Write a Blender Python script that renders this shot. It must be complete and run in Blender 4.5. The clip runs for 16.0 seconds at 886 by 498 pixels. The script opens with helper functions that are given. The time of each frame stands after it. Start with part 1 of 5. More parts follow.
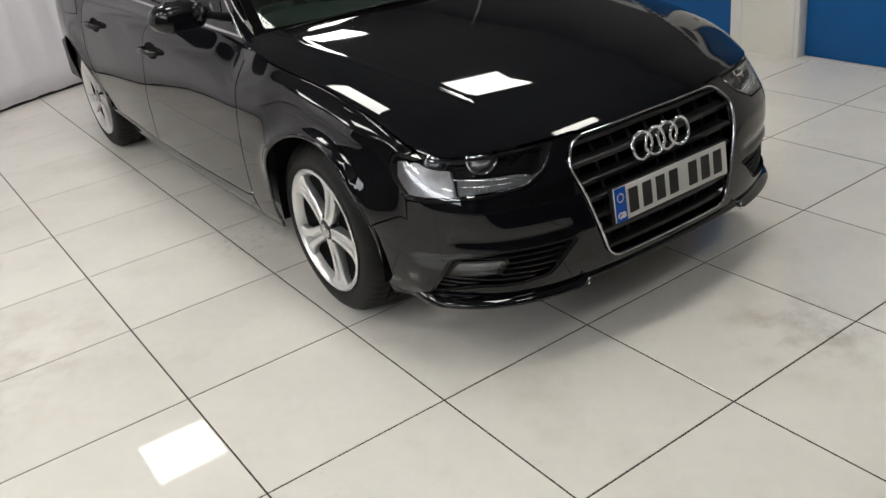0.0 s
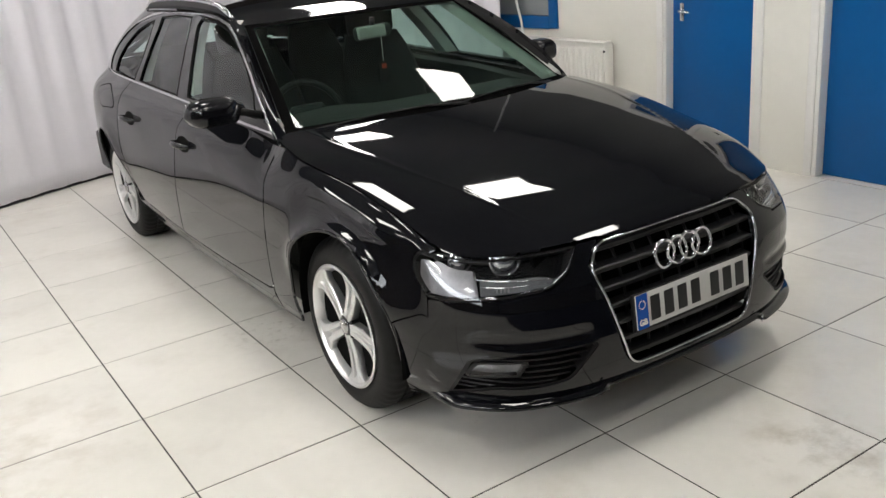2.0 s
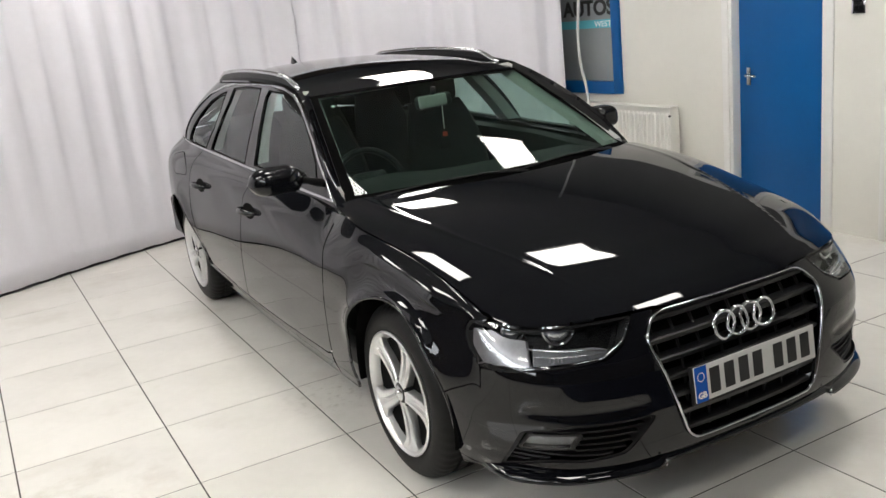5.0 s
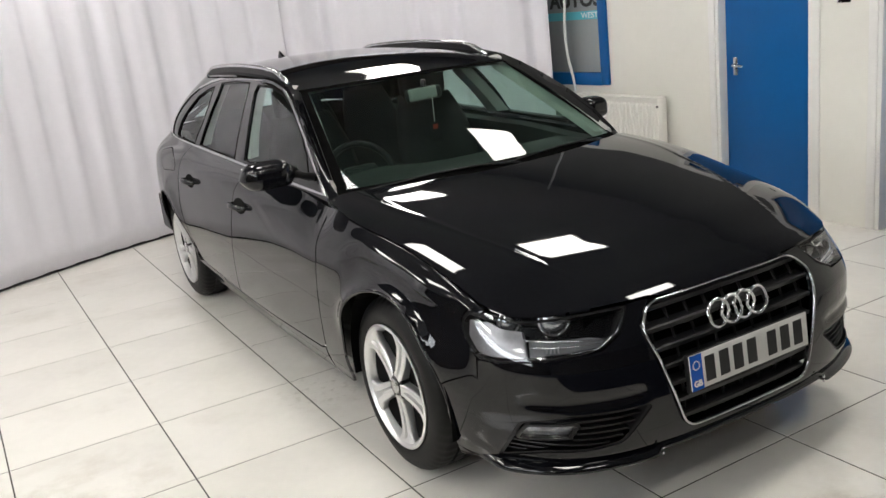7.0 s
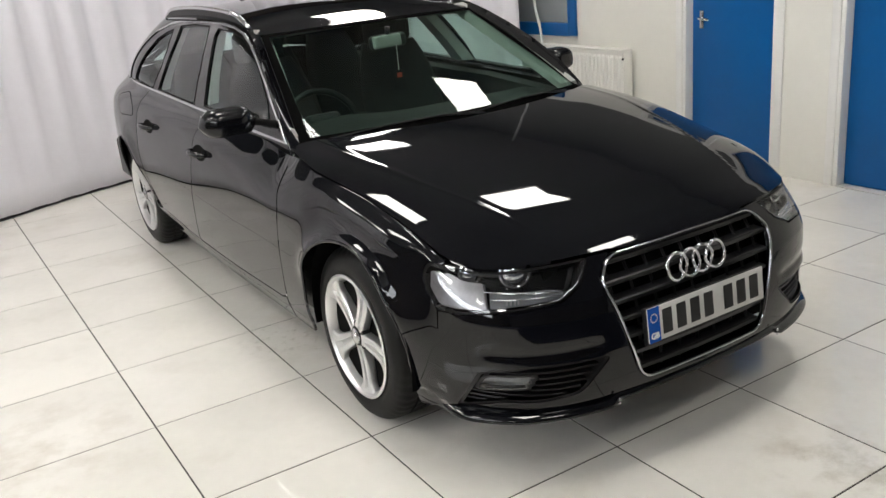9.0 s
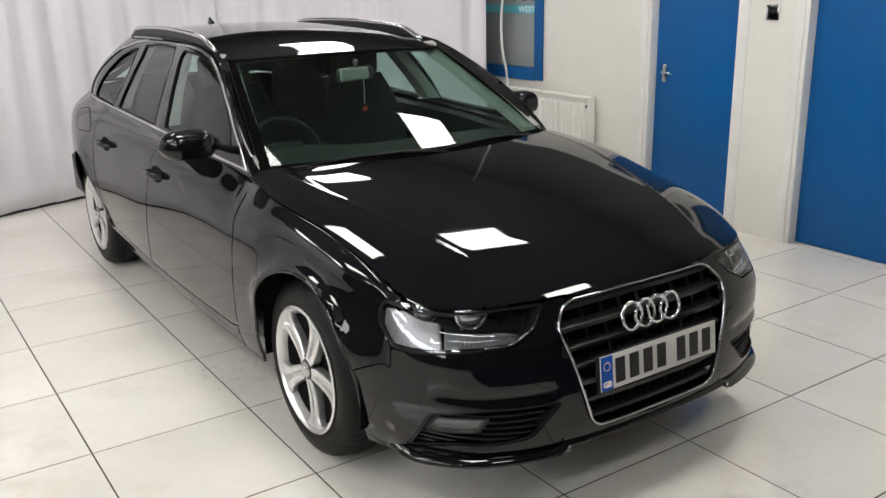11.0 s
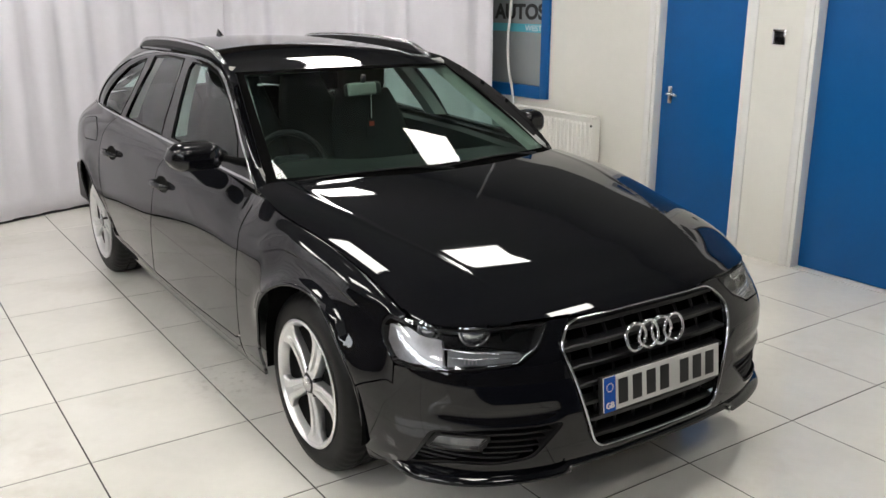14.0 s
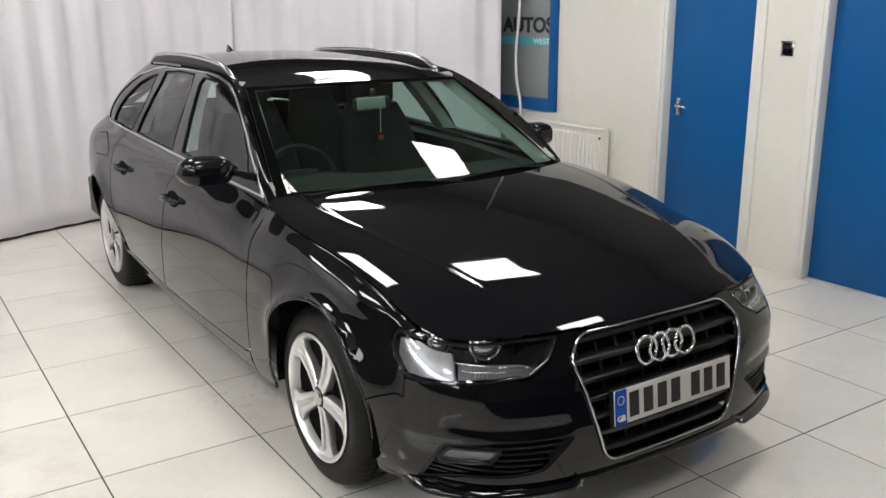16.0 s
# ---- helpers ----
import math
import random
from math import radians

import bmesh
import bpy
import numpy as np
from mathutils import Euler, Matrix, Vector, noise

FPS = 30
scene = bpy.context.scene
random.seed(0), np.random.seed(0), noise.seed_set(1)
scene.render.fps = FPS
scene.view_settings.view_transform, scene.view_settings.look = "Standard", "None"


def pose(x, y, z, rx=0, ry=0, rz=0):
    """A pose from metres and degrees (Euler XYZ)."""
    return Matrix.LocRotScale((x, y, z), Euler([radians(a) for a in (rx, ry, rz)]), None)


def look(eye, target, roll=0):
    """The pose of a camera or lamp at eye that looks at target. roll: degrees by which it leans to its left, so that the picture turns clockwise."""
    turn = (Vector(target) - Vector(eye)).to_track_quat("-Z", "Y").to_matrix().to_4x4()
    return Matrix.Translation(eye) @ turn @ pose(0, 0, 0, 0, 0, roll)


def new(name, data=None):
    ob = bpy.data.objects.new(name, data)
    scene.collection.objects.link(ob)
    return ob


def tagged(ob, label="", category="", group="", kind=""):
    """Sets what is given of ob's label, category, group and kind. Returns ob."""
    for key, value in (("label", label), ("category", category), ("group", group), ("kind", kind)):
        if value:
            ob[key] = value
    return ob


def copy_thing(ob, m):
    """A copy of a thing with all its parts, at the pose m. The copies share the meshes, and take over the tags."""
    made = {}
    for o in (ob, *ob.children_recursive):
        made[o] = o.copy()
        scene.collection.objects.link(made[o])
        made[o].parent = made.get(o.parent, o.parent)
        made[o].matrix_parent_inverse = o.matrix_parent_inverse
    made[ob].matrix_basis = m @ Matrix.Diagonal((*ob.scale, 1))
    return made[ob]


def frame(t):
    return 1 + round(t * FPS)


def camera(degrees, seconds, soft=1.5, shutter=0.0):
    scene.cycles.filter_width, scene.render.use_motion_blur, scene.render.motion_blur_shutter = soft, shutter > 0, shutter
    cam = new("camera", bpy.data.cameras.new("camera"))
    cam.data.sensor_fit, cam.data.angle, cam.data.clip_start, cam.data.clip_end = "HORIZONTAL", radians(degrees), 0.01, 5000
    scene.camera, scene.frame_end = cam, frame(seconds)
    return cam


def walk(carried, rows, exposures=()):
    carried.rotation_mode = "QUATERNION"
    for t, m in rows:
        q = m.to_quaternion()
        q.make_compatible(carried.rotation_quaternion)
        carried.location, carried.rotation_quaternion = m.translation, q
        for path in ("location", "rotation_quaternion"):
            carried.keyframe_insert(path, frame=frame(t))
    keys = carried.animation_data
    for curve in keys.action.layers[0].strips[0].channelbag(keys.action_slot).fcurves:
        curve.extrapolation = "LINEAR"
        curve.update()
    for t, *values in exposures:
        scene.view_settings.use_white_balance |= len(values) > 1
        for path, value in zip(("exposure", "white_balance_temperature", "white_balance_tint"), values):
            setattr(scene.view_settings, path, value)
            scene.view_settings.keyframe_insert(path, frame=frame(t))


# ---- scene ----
cam = camera(53.3, 16.0)
# seconds, eye, target, roll
PATH = [
    (0, (-0.539, -1.904, 1.61), (0.419, -0.39, 0.723), -7.4),
    (0.5, (-0.552, -1.91, 1.607), (0.391, -0.358, 0.768), -5.9),
    (1, (-0.56, -1.909, 1.602), (0.385, -0.349, 0.781), -4.9),
    (1.5, (-0.569, -1.902, 1.6), (0.409, -0.347, 0.809), -4.4),
    (2, (-0.568, -1.898, 1.6), (0.437, -0.303, 0.932), -5.1),
    (2.5, (-0.548, -1.894, 1.613), (0.434, -0.262, 1.003), -5.5),
    (3, (-0.523, -1.91, 1.616), (0.439, -0.264, 1.01), -5.0),
    (3.5, (-0.501, -1.925, 1.614), (0.412, -0.245, 1.027), -5.3),
    (4, (-0.49, -1.93, 1.617), (0.386, -0.223, 1.053), -5.8),
    (4.5, (-0.494, -1.925, 1.612), (0.379, -0.212, 1.063), -5.7),
    (5, (-0.516, -1.923, 1.615), (0.385, -0.214, 1.094), -6.1),
    (7.5, (-0.544, -1.91, 1.615), (0.383, -0.222, 1.076), -6.5),
    (8, (-0.547, -1.915, 1.617), (0.401, -0.236, 1.085), -6.2),
    (8.5, (-0.543, -1.916, 1.618), (0.447, -0.273, 1.055), -5.5),
    (9, (-0.529, -1.907, 1.615), (0.437, -0.282, 0.961), -5.3),
    (9.5, (-0.523, -1.901, 1.621), (0.518, -0.3, 1.027), -3.3),
    (12, (-0.526, -1.877, 1.617), (0.532, -0.283, 1.034), -0.5),
    (12.5, (-0.53, -1.878, 1.621), (0.527, -0.278, 1.054), -0.4),
    (13, (-0.532, -1.873, 1.621), (0.531, -0.273, 1.064), -0.3),
    (13.5, (-0.536, -1.871, 1.621), (0.535, -0.275, 1.069), 0.0),
    (14, (-0.536, -1.874, 1.621), (0.537, -0.278, 1.071), 0.1),
    (14.5, (-0.534, -1.872, 1.62), (0.545, -0.279, 1.072), -0.1),
    (15, (-0.537, -1.873, 1.624), (0.545, -0.275, 1.1), -0.3),
    (15.5, (-0.54, -1.878, 1.629), (0.53, -0.267, 1.119), -0.4),
    (16, (-0.542, -1.875, 1.626), (0.519, -0.262, 1.103), -0.3),
]
walk(cam, [(t, look(eye, target, roll)) for t, eye, target, roll in PATH],
     exposures=[(0.0, -0.42), (1.0, -0.40), (1.6, -0.28), (2.2, -0.14), (3.0, -0.11), (9.0, -0.11), (9.7, -0.13), (12.0, -0.13), (14.0, -0.15), (16.0, -0.13)])

# ---- light ----
world = bpy.data.worlds.new("world")
scene.world = world
world.use_nodes = True
world.node_tree.nodes["Background"].inputs[0].default_value = (0.6, 0.65, 0.7, 1)
world.node_tree.nodes["Background"].inputs[1].default_value = 0.05
PANEL_POWER = 22.5
SKY_POWER = 8.6
CEIL = 2.95


# ---- materials ----
def material(name, color=(0.5, 0.5, 0.5), rough=0.5, metal=0.0, spec=0.5, coat=0.0, vary=0.0, scale=8.0, bump=0.0, bump_scale=60.0, rough_vary=0.0, per_object=0.0, emit=0.0):
    m = bpy.data.materials.new(name)
    m.use_nodes = True
    nt = m.node_tree
    b = nt.nodes["Principled BSDF"]
    b.inputs["Base Color"].default_value = (*color, 1)
    b.inputs["Roughness"].default_value = rough
    b.inputs["Metallic"].default_value = metal
    b.inputs["Specular IOR Level"].default_value = spec
    b.inputs["Coat Weight"].default_value = coat
    b.inputs["Coat Roughness"].default_value = 0.03
    if emit:
        b.inputs["Emission Color"].default_value = (*color, 1)
        b.inputs["Emission Strength"].default_value = emit
    if vary or rough_vary or bump or per_object:
        tc = nt.nodes.new("ShaderNodeTexCoord")
    if vary or rough_vary or per_object:
        n1 = nt.nodes.new("ShaderNodeTexNoise")
        n1.inputs["Scale"].default_value = scale
        n1.inputs["Detail"].default_value = 6
        nt.links.new(tc.outputs["Object"], n1.inputs["Vector"])
        n2 = nt.nodes.new("ShaderNodeTexNoise")
        n2.inputs["Scale"].default_value = scale * 9
        nt.links.new(tc.outputs["Object"], n2.inputs["Vector"])
        add = nt.nodes.new("ShaderNodeMath")
        add.operation = "MULTIPLY_ADD"
        add.inputs[1].default_value = 0.35
        nt.links.new(n2.outputs["Fac"], add.inputs[0])
        nt.links.new(n1.outputs["Fac"], add.inputs[2])
        last = add
        if per_object:
            oi = nt.nodes.new("ShaderNodeObjectInfo")
            ad2 = nt.nodes.new("ShaderNodeMath")
            ad2.operation = "MULTIPLY_ADD"
            ad2.inputs[1].default_value = per_object
            nt.links.new(oi.outputs["Random"], ad2.inputs[0])
            nt.links.new(add.outputs[0], ad2.inputs[2])
            last = ad2
        if vary or per_object:
            mr = nt.nodes.new("ShaderNodeMapRange")
            mr.inputs[1].default_value, mr.inputs[2].default_value = 0.35, 1.0
            mr.inputs[3].default_value, mr.inputs[4].default_value = 1 - vary, 1 + vary
            nt.links.new(last.outputs[0], mr.inputs[0])
            mix = nt.nodes.new("ShaderNodeVectorMath")
            mix.operation = "SCALE"
            mix.inputs[0].default_value = color
            nt.links.new(mr.outputs[0], mix.inputs["Scale"])
            nt.links.new(mix.outputs[0], b.inputs["Base Color"])
        if rough_vary:
            mr2 = nt.nodes.new("ShaderNodeMapRange")
            mr2.inputs[1].default_value, mr2.inputs[2].default_value = 0.35, 1.0
            mr2.inputs[3].default_value, mr2.inputs[4].default_value = max(rough - rough_vary, 0.01), rough + rough_vary
            nt.links.new(last.outputs[0], mr2.inputs[0])
            nt.links.new(mr2.outputs[0], b.inputs["Roughness"])
    if bump:
        nb = nt.nodes.new("ShaderNodeTexNoise")
        nb.inputs["Scale"].default_value = bump_scale
        nb.inputs["Detail"].default_value = 4
        nt.links.new(tc.outputs["Object"], nb.inputs["Vector"])
        bp = nt.nodes.new("ShaderNodeBump")
        bp.inputs["Strength"].default_value = bump
        bp.inputs["Distance"].default_value = 0.003
        nt.links.new(nb.outputs["Fac"], bp.inputs["Height"])
        nt.links.new(bp.outputs[0], b.inputs["Normal"])
    return m


def pane(name, tint, base=0.06):
    """Thin glass: tinted see-through with mirror gloss by Fresnel."""
    m = bpy.data.materials.new(name)
    m.use_nodes = True
    nt = m.node_tree
    nt.nodes.clear()
    out = nt.nodes.new("ShaderNodeOutputMaterial")
    mix = nt.nodes.new("ShaderNodeMixShader")
    tr = nt.nodes.new("ShaderNodeBsdfTransparent")
    tr.inputs[0].default_value = (*tint, 1)
    gl = nt.nodes.new("ShaderNodeBsdfGlossy")
    gl.inputs["Roughness"].default_value = 0.01
    lw = nt.nodes.new("ShaderNodeLayerWeight")
    lw.inputs["Blend"].default_value = 0.5
    pw = nt.nodes.new("ShaderNodeMath")
    pw.operation = "POWER"
    pw.inputs[1].default_value = 5.0
    nt.links.new(lw.outputs["Facing"], pw.inputs[0])
    ma = nt.nodes.new("ShaderNodeMath")
    ma.operation = "MULTIPLY_ADD"
    ma.inputs[1].default_value = 0.92 - base
    ma.inputs[2].default_value = base
    nt.links.new(pw.outputs[0], ma.inputs[0])
    nt.links.new(ma.outputs[0], mix.inputs[0])
    nt.links.new(tr.outputs[0], mix.inputs[1])
    nt.links.new(gl.outputs[0], mix.inputs[2])
    nt.links.new(mix.outputs[0], out.inputs[0])
    return m


SHELL = material("black_shell_paint", (0.0040, 0.0043, 0.0058), rough=0.14, spec=0.45, rough_vary=0.03, scale=20)
PAINT = material("black_paint", (0.0040, 0.0043, 0.0058), rough=0.03, spec=0.45, rough_vary=0.01, scale=5)
TRIM = material("satin_black_plastic", (0.007, 0.007, 0.008), spec=0.32, rough=0.42, bump=0.15, bump_scale=400, vary=0.2)
SATIN = material("matt_black_trim", (0.006, 0.006, 0.0065), spec=0.14, rough=0.55, bump=0.1, bump_scale=400, vary=0.2)
GLOSS = material("gloss_black_plastic", (0.006, 0.006, 0.007), rough=0.04, vary=0.1)
SLAT = material("grille_grey_plastic", (0.0095, 0.0095, 0.0105), rough=0.36, spec=0.4, vary=0.15)
# holds the shade of hollows in its colour; glass seals use it too
DARK = material("dark_cavity", (0.003, 0.003, 0.003), rough=0.8, spec=0.08, vary=0.2)
BORDER = material("printed_black_border", (0.004, 0.004, 0.004), rough=0.9, spec=0.0, vary=0.2)
CHROME = material("chrome", (0.82, 0.83, 0.85), rough=0.06, metal=1.0, rough_vary=0.03, scale=20)
# copy of the chrome with dark reflections put into its colour
SHADED_CHROME = material("shaded_chrome", (0.55, 0.56, 0.58), rough=0.10, metal=1.0, rough_vary=0.03, scale=20)
ALU = material("satin_aluminium", (0.62, 0.62, 0.63), rough=0.24, metal=1.0, rough_vary=0.06, scale=20)
ALLOY = material("silver_alloy", (0.72, 0.72, 0.72), rough=0.34, metal=0.88, coat=0.1, rough_vary=0.05, vary=0.04, scale=12)
RUBBER = material("tyre_rubber", (0.006, 0.006, 0.006), spec=0.22, rough=0.55, vary=0.25, scale=12, bump=0.2, bump_scale=200)
GLASS_F = pane("windscreen_glass", (0.60, 0.76, 0.69))
GLASS_S = pane("side_glass", (0.70, 0.84, 0.80), 0.085)
LENS = pane("lamp_lens", (0.93, 0.94, 0.95))
GUIDE = material("silver_light_guide", (0.25, 0.245, 0.255), rough=0.30, metal=0.8, vary=0.25, scale=30)
SMOKED = material("smoked_strip", (0.20, 0.205, 0.215), rough=0.12, metal=0.3, coat=0.5, vary=0.3, scale=25)
REFLECTOR = material("lamp_reflector", (0.45, 0.46, 0.48), rough=0.12, metal=0.8, coat=0.5)
FABRIC = material("black_seat_cloth", (0.011, 0.011, 0.012), rough=0.9, vary=0.3, scale=30, bump=0.3, bump_scale=300)
DASH = material("dashboard_plastic", (0.014, 0.014, 0.014), rough=0.6, vary=0.2, scale=30, bump=0.3, bump_scale=500)
PILLAR = material("grey_pillar_lining", (0.36, 0.36, 0.345), rough=0.8, vary=0.12, scale=20)
HEADLINER = material("grey_headliner", (0.48, 0.48, 0.46), rough=0.9, vary=0.1, scale=20)
PLATE = material("white_plate", (0.62, 0.62, 0.60), rough=0.25, vary=0.05)
PLATE_BLUE = material("plate_blue", (0.01, 0.09, 0.45), rough=0.25)
INK = material("black_ink", (0.012, 0.012, 0.012), rough=0.3)
INK_WHITE = material("white_ink", (0.8, 0.8, 0.8), rough=0.4)
TILE = material("polished_porcelain", (0.728, 0.703, 0.658), rough=0.032, vary=0.07, scale=2.2, rough_vary=0.016, per_object=0.25, coat=0.0)


def dirt_and_reflection(m, color, lo, hi, scale, strength, spot=None):
    """Brownish dirt and scuffs, and one painted reflection, over a material's base colour, in world-scale patches."""
    nt = m.node_tree
    b = nt.nodes["Principled BSDF"]
    src = b.inputs["Base Color"].links[0].from_socket
    geo = nt.nodes.new("ShaderNodeNewGeometry")
    n = nt.nodes.new("ShaderNodeTexNoise")
    n.inputs["Scale"].default_value = scale
    n.inputs["Detail"].default_value = 7
    n.inputs["Roughness"].default_value = 0.65
    nt.links.new(geo.outputs["Position"], n.inputs["Vector"])
    mr = nt.nodes.new("ShaderNodeMapRange")
    mr.inputs[1].default_value, mr.inputs[2].default_value, mr.inputs[4].default_value = lo, hi, strength
    nt.links.new(n.outputs["Fac"], mr.inputs[0])
    fac = mr.outputs[0]
    if spot:
        # only round one place: centre and reach
        dist = nt.nodes.new("ShaderNodeVectorMath")
        dist.operation = "DISTANCE"
        dist.inputs[1].default_value = (spot[0], spot[1], 0)
        nt.links.new(geo.outputs["Position"], dist.inputs[0])
        near = nt.nodes.new("ShaderNodeMapRange")
        near.interpolation_type = "SMOOTHSTEP"
        near.inputs[1].default_value, near.inputs[2].default_value = spot[2] * 0.2, spot[2]
        near.inputs[3].default_value, near.inputs[4].default_value = 1.0, 0.0
        nt.links.new(dist.outputs["Value"], near.inputs[0])
        mul = nt.nodes.new("ShaderNodeMath")
        mul.operation = "MULTIPLY"
        nt.links.new(mr.outputs[0], mul.inputs[0])
        nt.links.new(near.outputs[0], mul.inputs[1])
        fac = mul.outputs[0]
    mx = nt.nodes.new("ShaderNodeMix")
    mx.data_type = "RGBA"
    mx.inputs[7].default_value = (*color, 1)
    nt.links.new(fac, mx.inputs[0])
    nt.links.new(src, mx.inputs[6])
    nt.links.new(mx.outputs[2], b.inputs["Base Color"])


dirt_and_reflection(TILE, (0.42, 0.36, 0.28), 0.55, 0.80, 1.7, 0.32)
dirt_and_reflection(TILE, (0.30, 0.26, 0.21), 0.66, 0.78, 9.0, 0.28)
dirt_and_reflection(TILE, (0.24, 0.20, 0.15), 0.52, 0.72, 22.0, 0.45, (0.72, 1.60, 0.32))
dirt_and_reflection(TILE, (0.34, 0.29, 0.22), 0.46, 0.72, 7.0, 0.6, (1.65, -0.52, 0.34))
# tan patch painted for the reflection of something brown on the left
dirt_and_reflection(TILE, (0.40, 0.34, 0.26), 0.44, 0.74, 5.0, 0.5, (-0.5, 1.3, 0.7))
GROUT = material("dark_grout", (0.045, 0.038, 0.032), rough=0.8, vary=0.3, scale=6)
WALL = material("white_wall_paint", (0.78, 0.765, 0.715), rough=0.5, vary=0.035, scale=2, bump=0.05, bump_scale=60)
CEILING = material("ceiling_tile_grey", (0.22, 0.22, 0.215), rough=0.8, vary=0.06, scale=10)
WOODWHITE = material("white_gloss_woodwork", (0.80, 0.79, 0.77), rough=0.3, vary=0.04, scale=5, bump=0.1, bump_scale=60)
BLUE = material("blue_door_paint", (0.001, 0.095, 0.31), spec=0.3, rough=0.42, vary=0.08, scale=4, bump=0.12, bump_scale=90)
CLOTH = material("white_curtain_cloth", (0.76, 0.745, 0.80), rough=0.85, vary=0.04, scale=3, bump=0.15, bump_scale=900)
HEM = material("black_hem", (0.01, 0.01, 0.012), rough=0.8)
ENAMEL = material("white_radiator_enamel", (0.80, 0.79, 0.75), rough=0.35, vary=0.03)
SIGNGREY = material("grey_window_film", (0.30, 0.32, 0.33), rough=0.25, vary=0.06, scale=4)
CYAN = material("cyan_film", (0.10, 0.45, 0.55), rough=0.3)
PVC = material("white_cable_pvc", (0.75, 0.75, 0.73), rough=0.4)
PANELGLOW = material("led_panel", (1.0, 0.97, 0.91), rough=0.5, emit=PANEL_POWER)
# glow of the added west window, which lifts the left floor
DAYLIGHT = material("added_window_glow", (0.92, 0.96, 1.0), rough=0.9, emit=SKY_POWER)
# unseen upper wall, darkened for what the hood reflects
UPPER_GREY = material("unseen_upper_wall_grey", (0.11, 0.11, 0.108), rough=0.7, vary=0.1, scale=3)
NAVY = material("unseen_navy_floor", (0.012, 0.016, 0.035), rough=0.35, vary=0.25, scale=3, bump=0.2, bump_scale=80)
# unseen walls, made dark for the reflections in the paint
BROWN = material("unseen_brown_wall", (0.06, 0.045, 0.03), rough=0.7, vary=0.2)


# ---- car surfaces ----
XC = 1.48         # lateral centre line of the car


def spline(pts, t):
    """Catmull-Rom through control rows, t from 0 to len-1."""
    n = len(pts)
    t = min(max(t, 0.0), n - 1 - 1e-9)
    i = int(t)
    f = t - i
    p1, p2 = pts[i], pts[i + 1]
    p0 = pts[i - 1] if i > 0 else [2 * a - b for a, b in zip(p1, p2)]
    p3 = pts[i + 2] if i + 2 < n else [2 * b - a for a, b in zip(p1, p2)]
    return [0.5 * (2 * b + (c - a) * f + (2 * a - 5 * b + 4 * c - d) * f * f + (3 * b - a - 3 * c + d) * f ** 3)
            for a, b, c, d in zip(p0, p1, p2, p3)]


def lookup(rows, x):
    """Smooth value of rows (x, values...) at x, x ascending (cubic with finite-difference slopes)."""
    n = len(rows)
    if x <= rows[0][0]:
        return list(rows[0][1:])
    if x >= rows[-1][0]:
        return list(rows[-1][1:])
    i = max(k for k in range(n - 1) if rows[k][0] <= x)
    x0, x1 = rows[i][0], rows[i + 1][0]
    h = x1 - x0
    f = (x - x0) / h
    out = []
    for c in range(1, len(rows[0])):
        a, b = rows[i][c], rows[i + 1][c]
        m0 = (b - rows[i - 1][c]) / (x1 - rows[i - 1][0]) if i else (b - a) / h
        m1 = (rows[i + 2][c] - a) / (rows[i + 2][0] - x0) if i + 2 < n else (b - a) / h
        f2, f3 = f * f, f ** 3
        out.append((2 * f3 - 3 * f2 + 1) * a + (f3 - 2 * f2 + f) * h * m0 + (3 * f2 - 2 * f3) * b + (f3 - f2) * h * m1)
    return out


def smooth(a, b, x):
    f = min(max((x - a) / (b - a), 0.0), 1.0)
    return f * f * (3 - 2 * f)


# plan outline at the widest height: (s, u, y), s about metres along the body side
PLAN = [(0.0, 0.0, -0.116), (0.2, 0.20, -0.111), (0.4, 0.40, -0.09), (0.55, 0.535, -0.053), (0.7, 0.655, 0.01),
        (0.85, 0.752, 0.12), (1.0, 0.813, 0.26), (1.2, 0.852, 0.455), (1.4, 0.872, 0.655), (1.8, 0.888, 1.05), (2.4, 0.895, 1.65),
        (3.2, 0.898, 2.45), (4.0, 0.897, 3.25), (4.35, 0.89, 3.60), (4.6, 0.872, 3.85), (4.86, 0.815, 4.10), (5.15, 0.705, 4.36), (5.45, 0.5, 4.55), (6.0, 0.0, 4.63)]
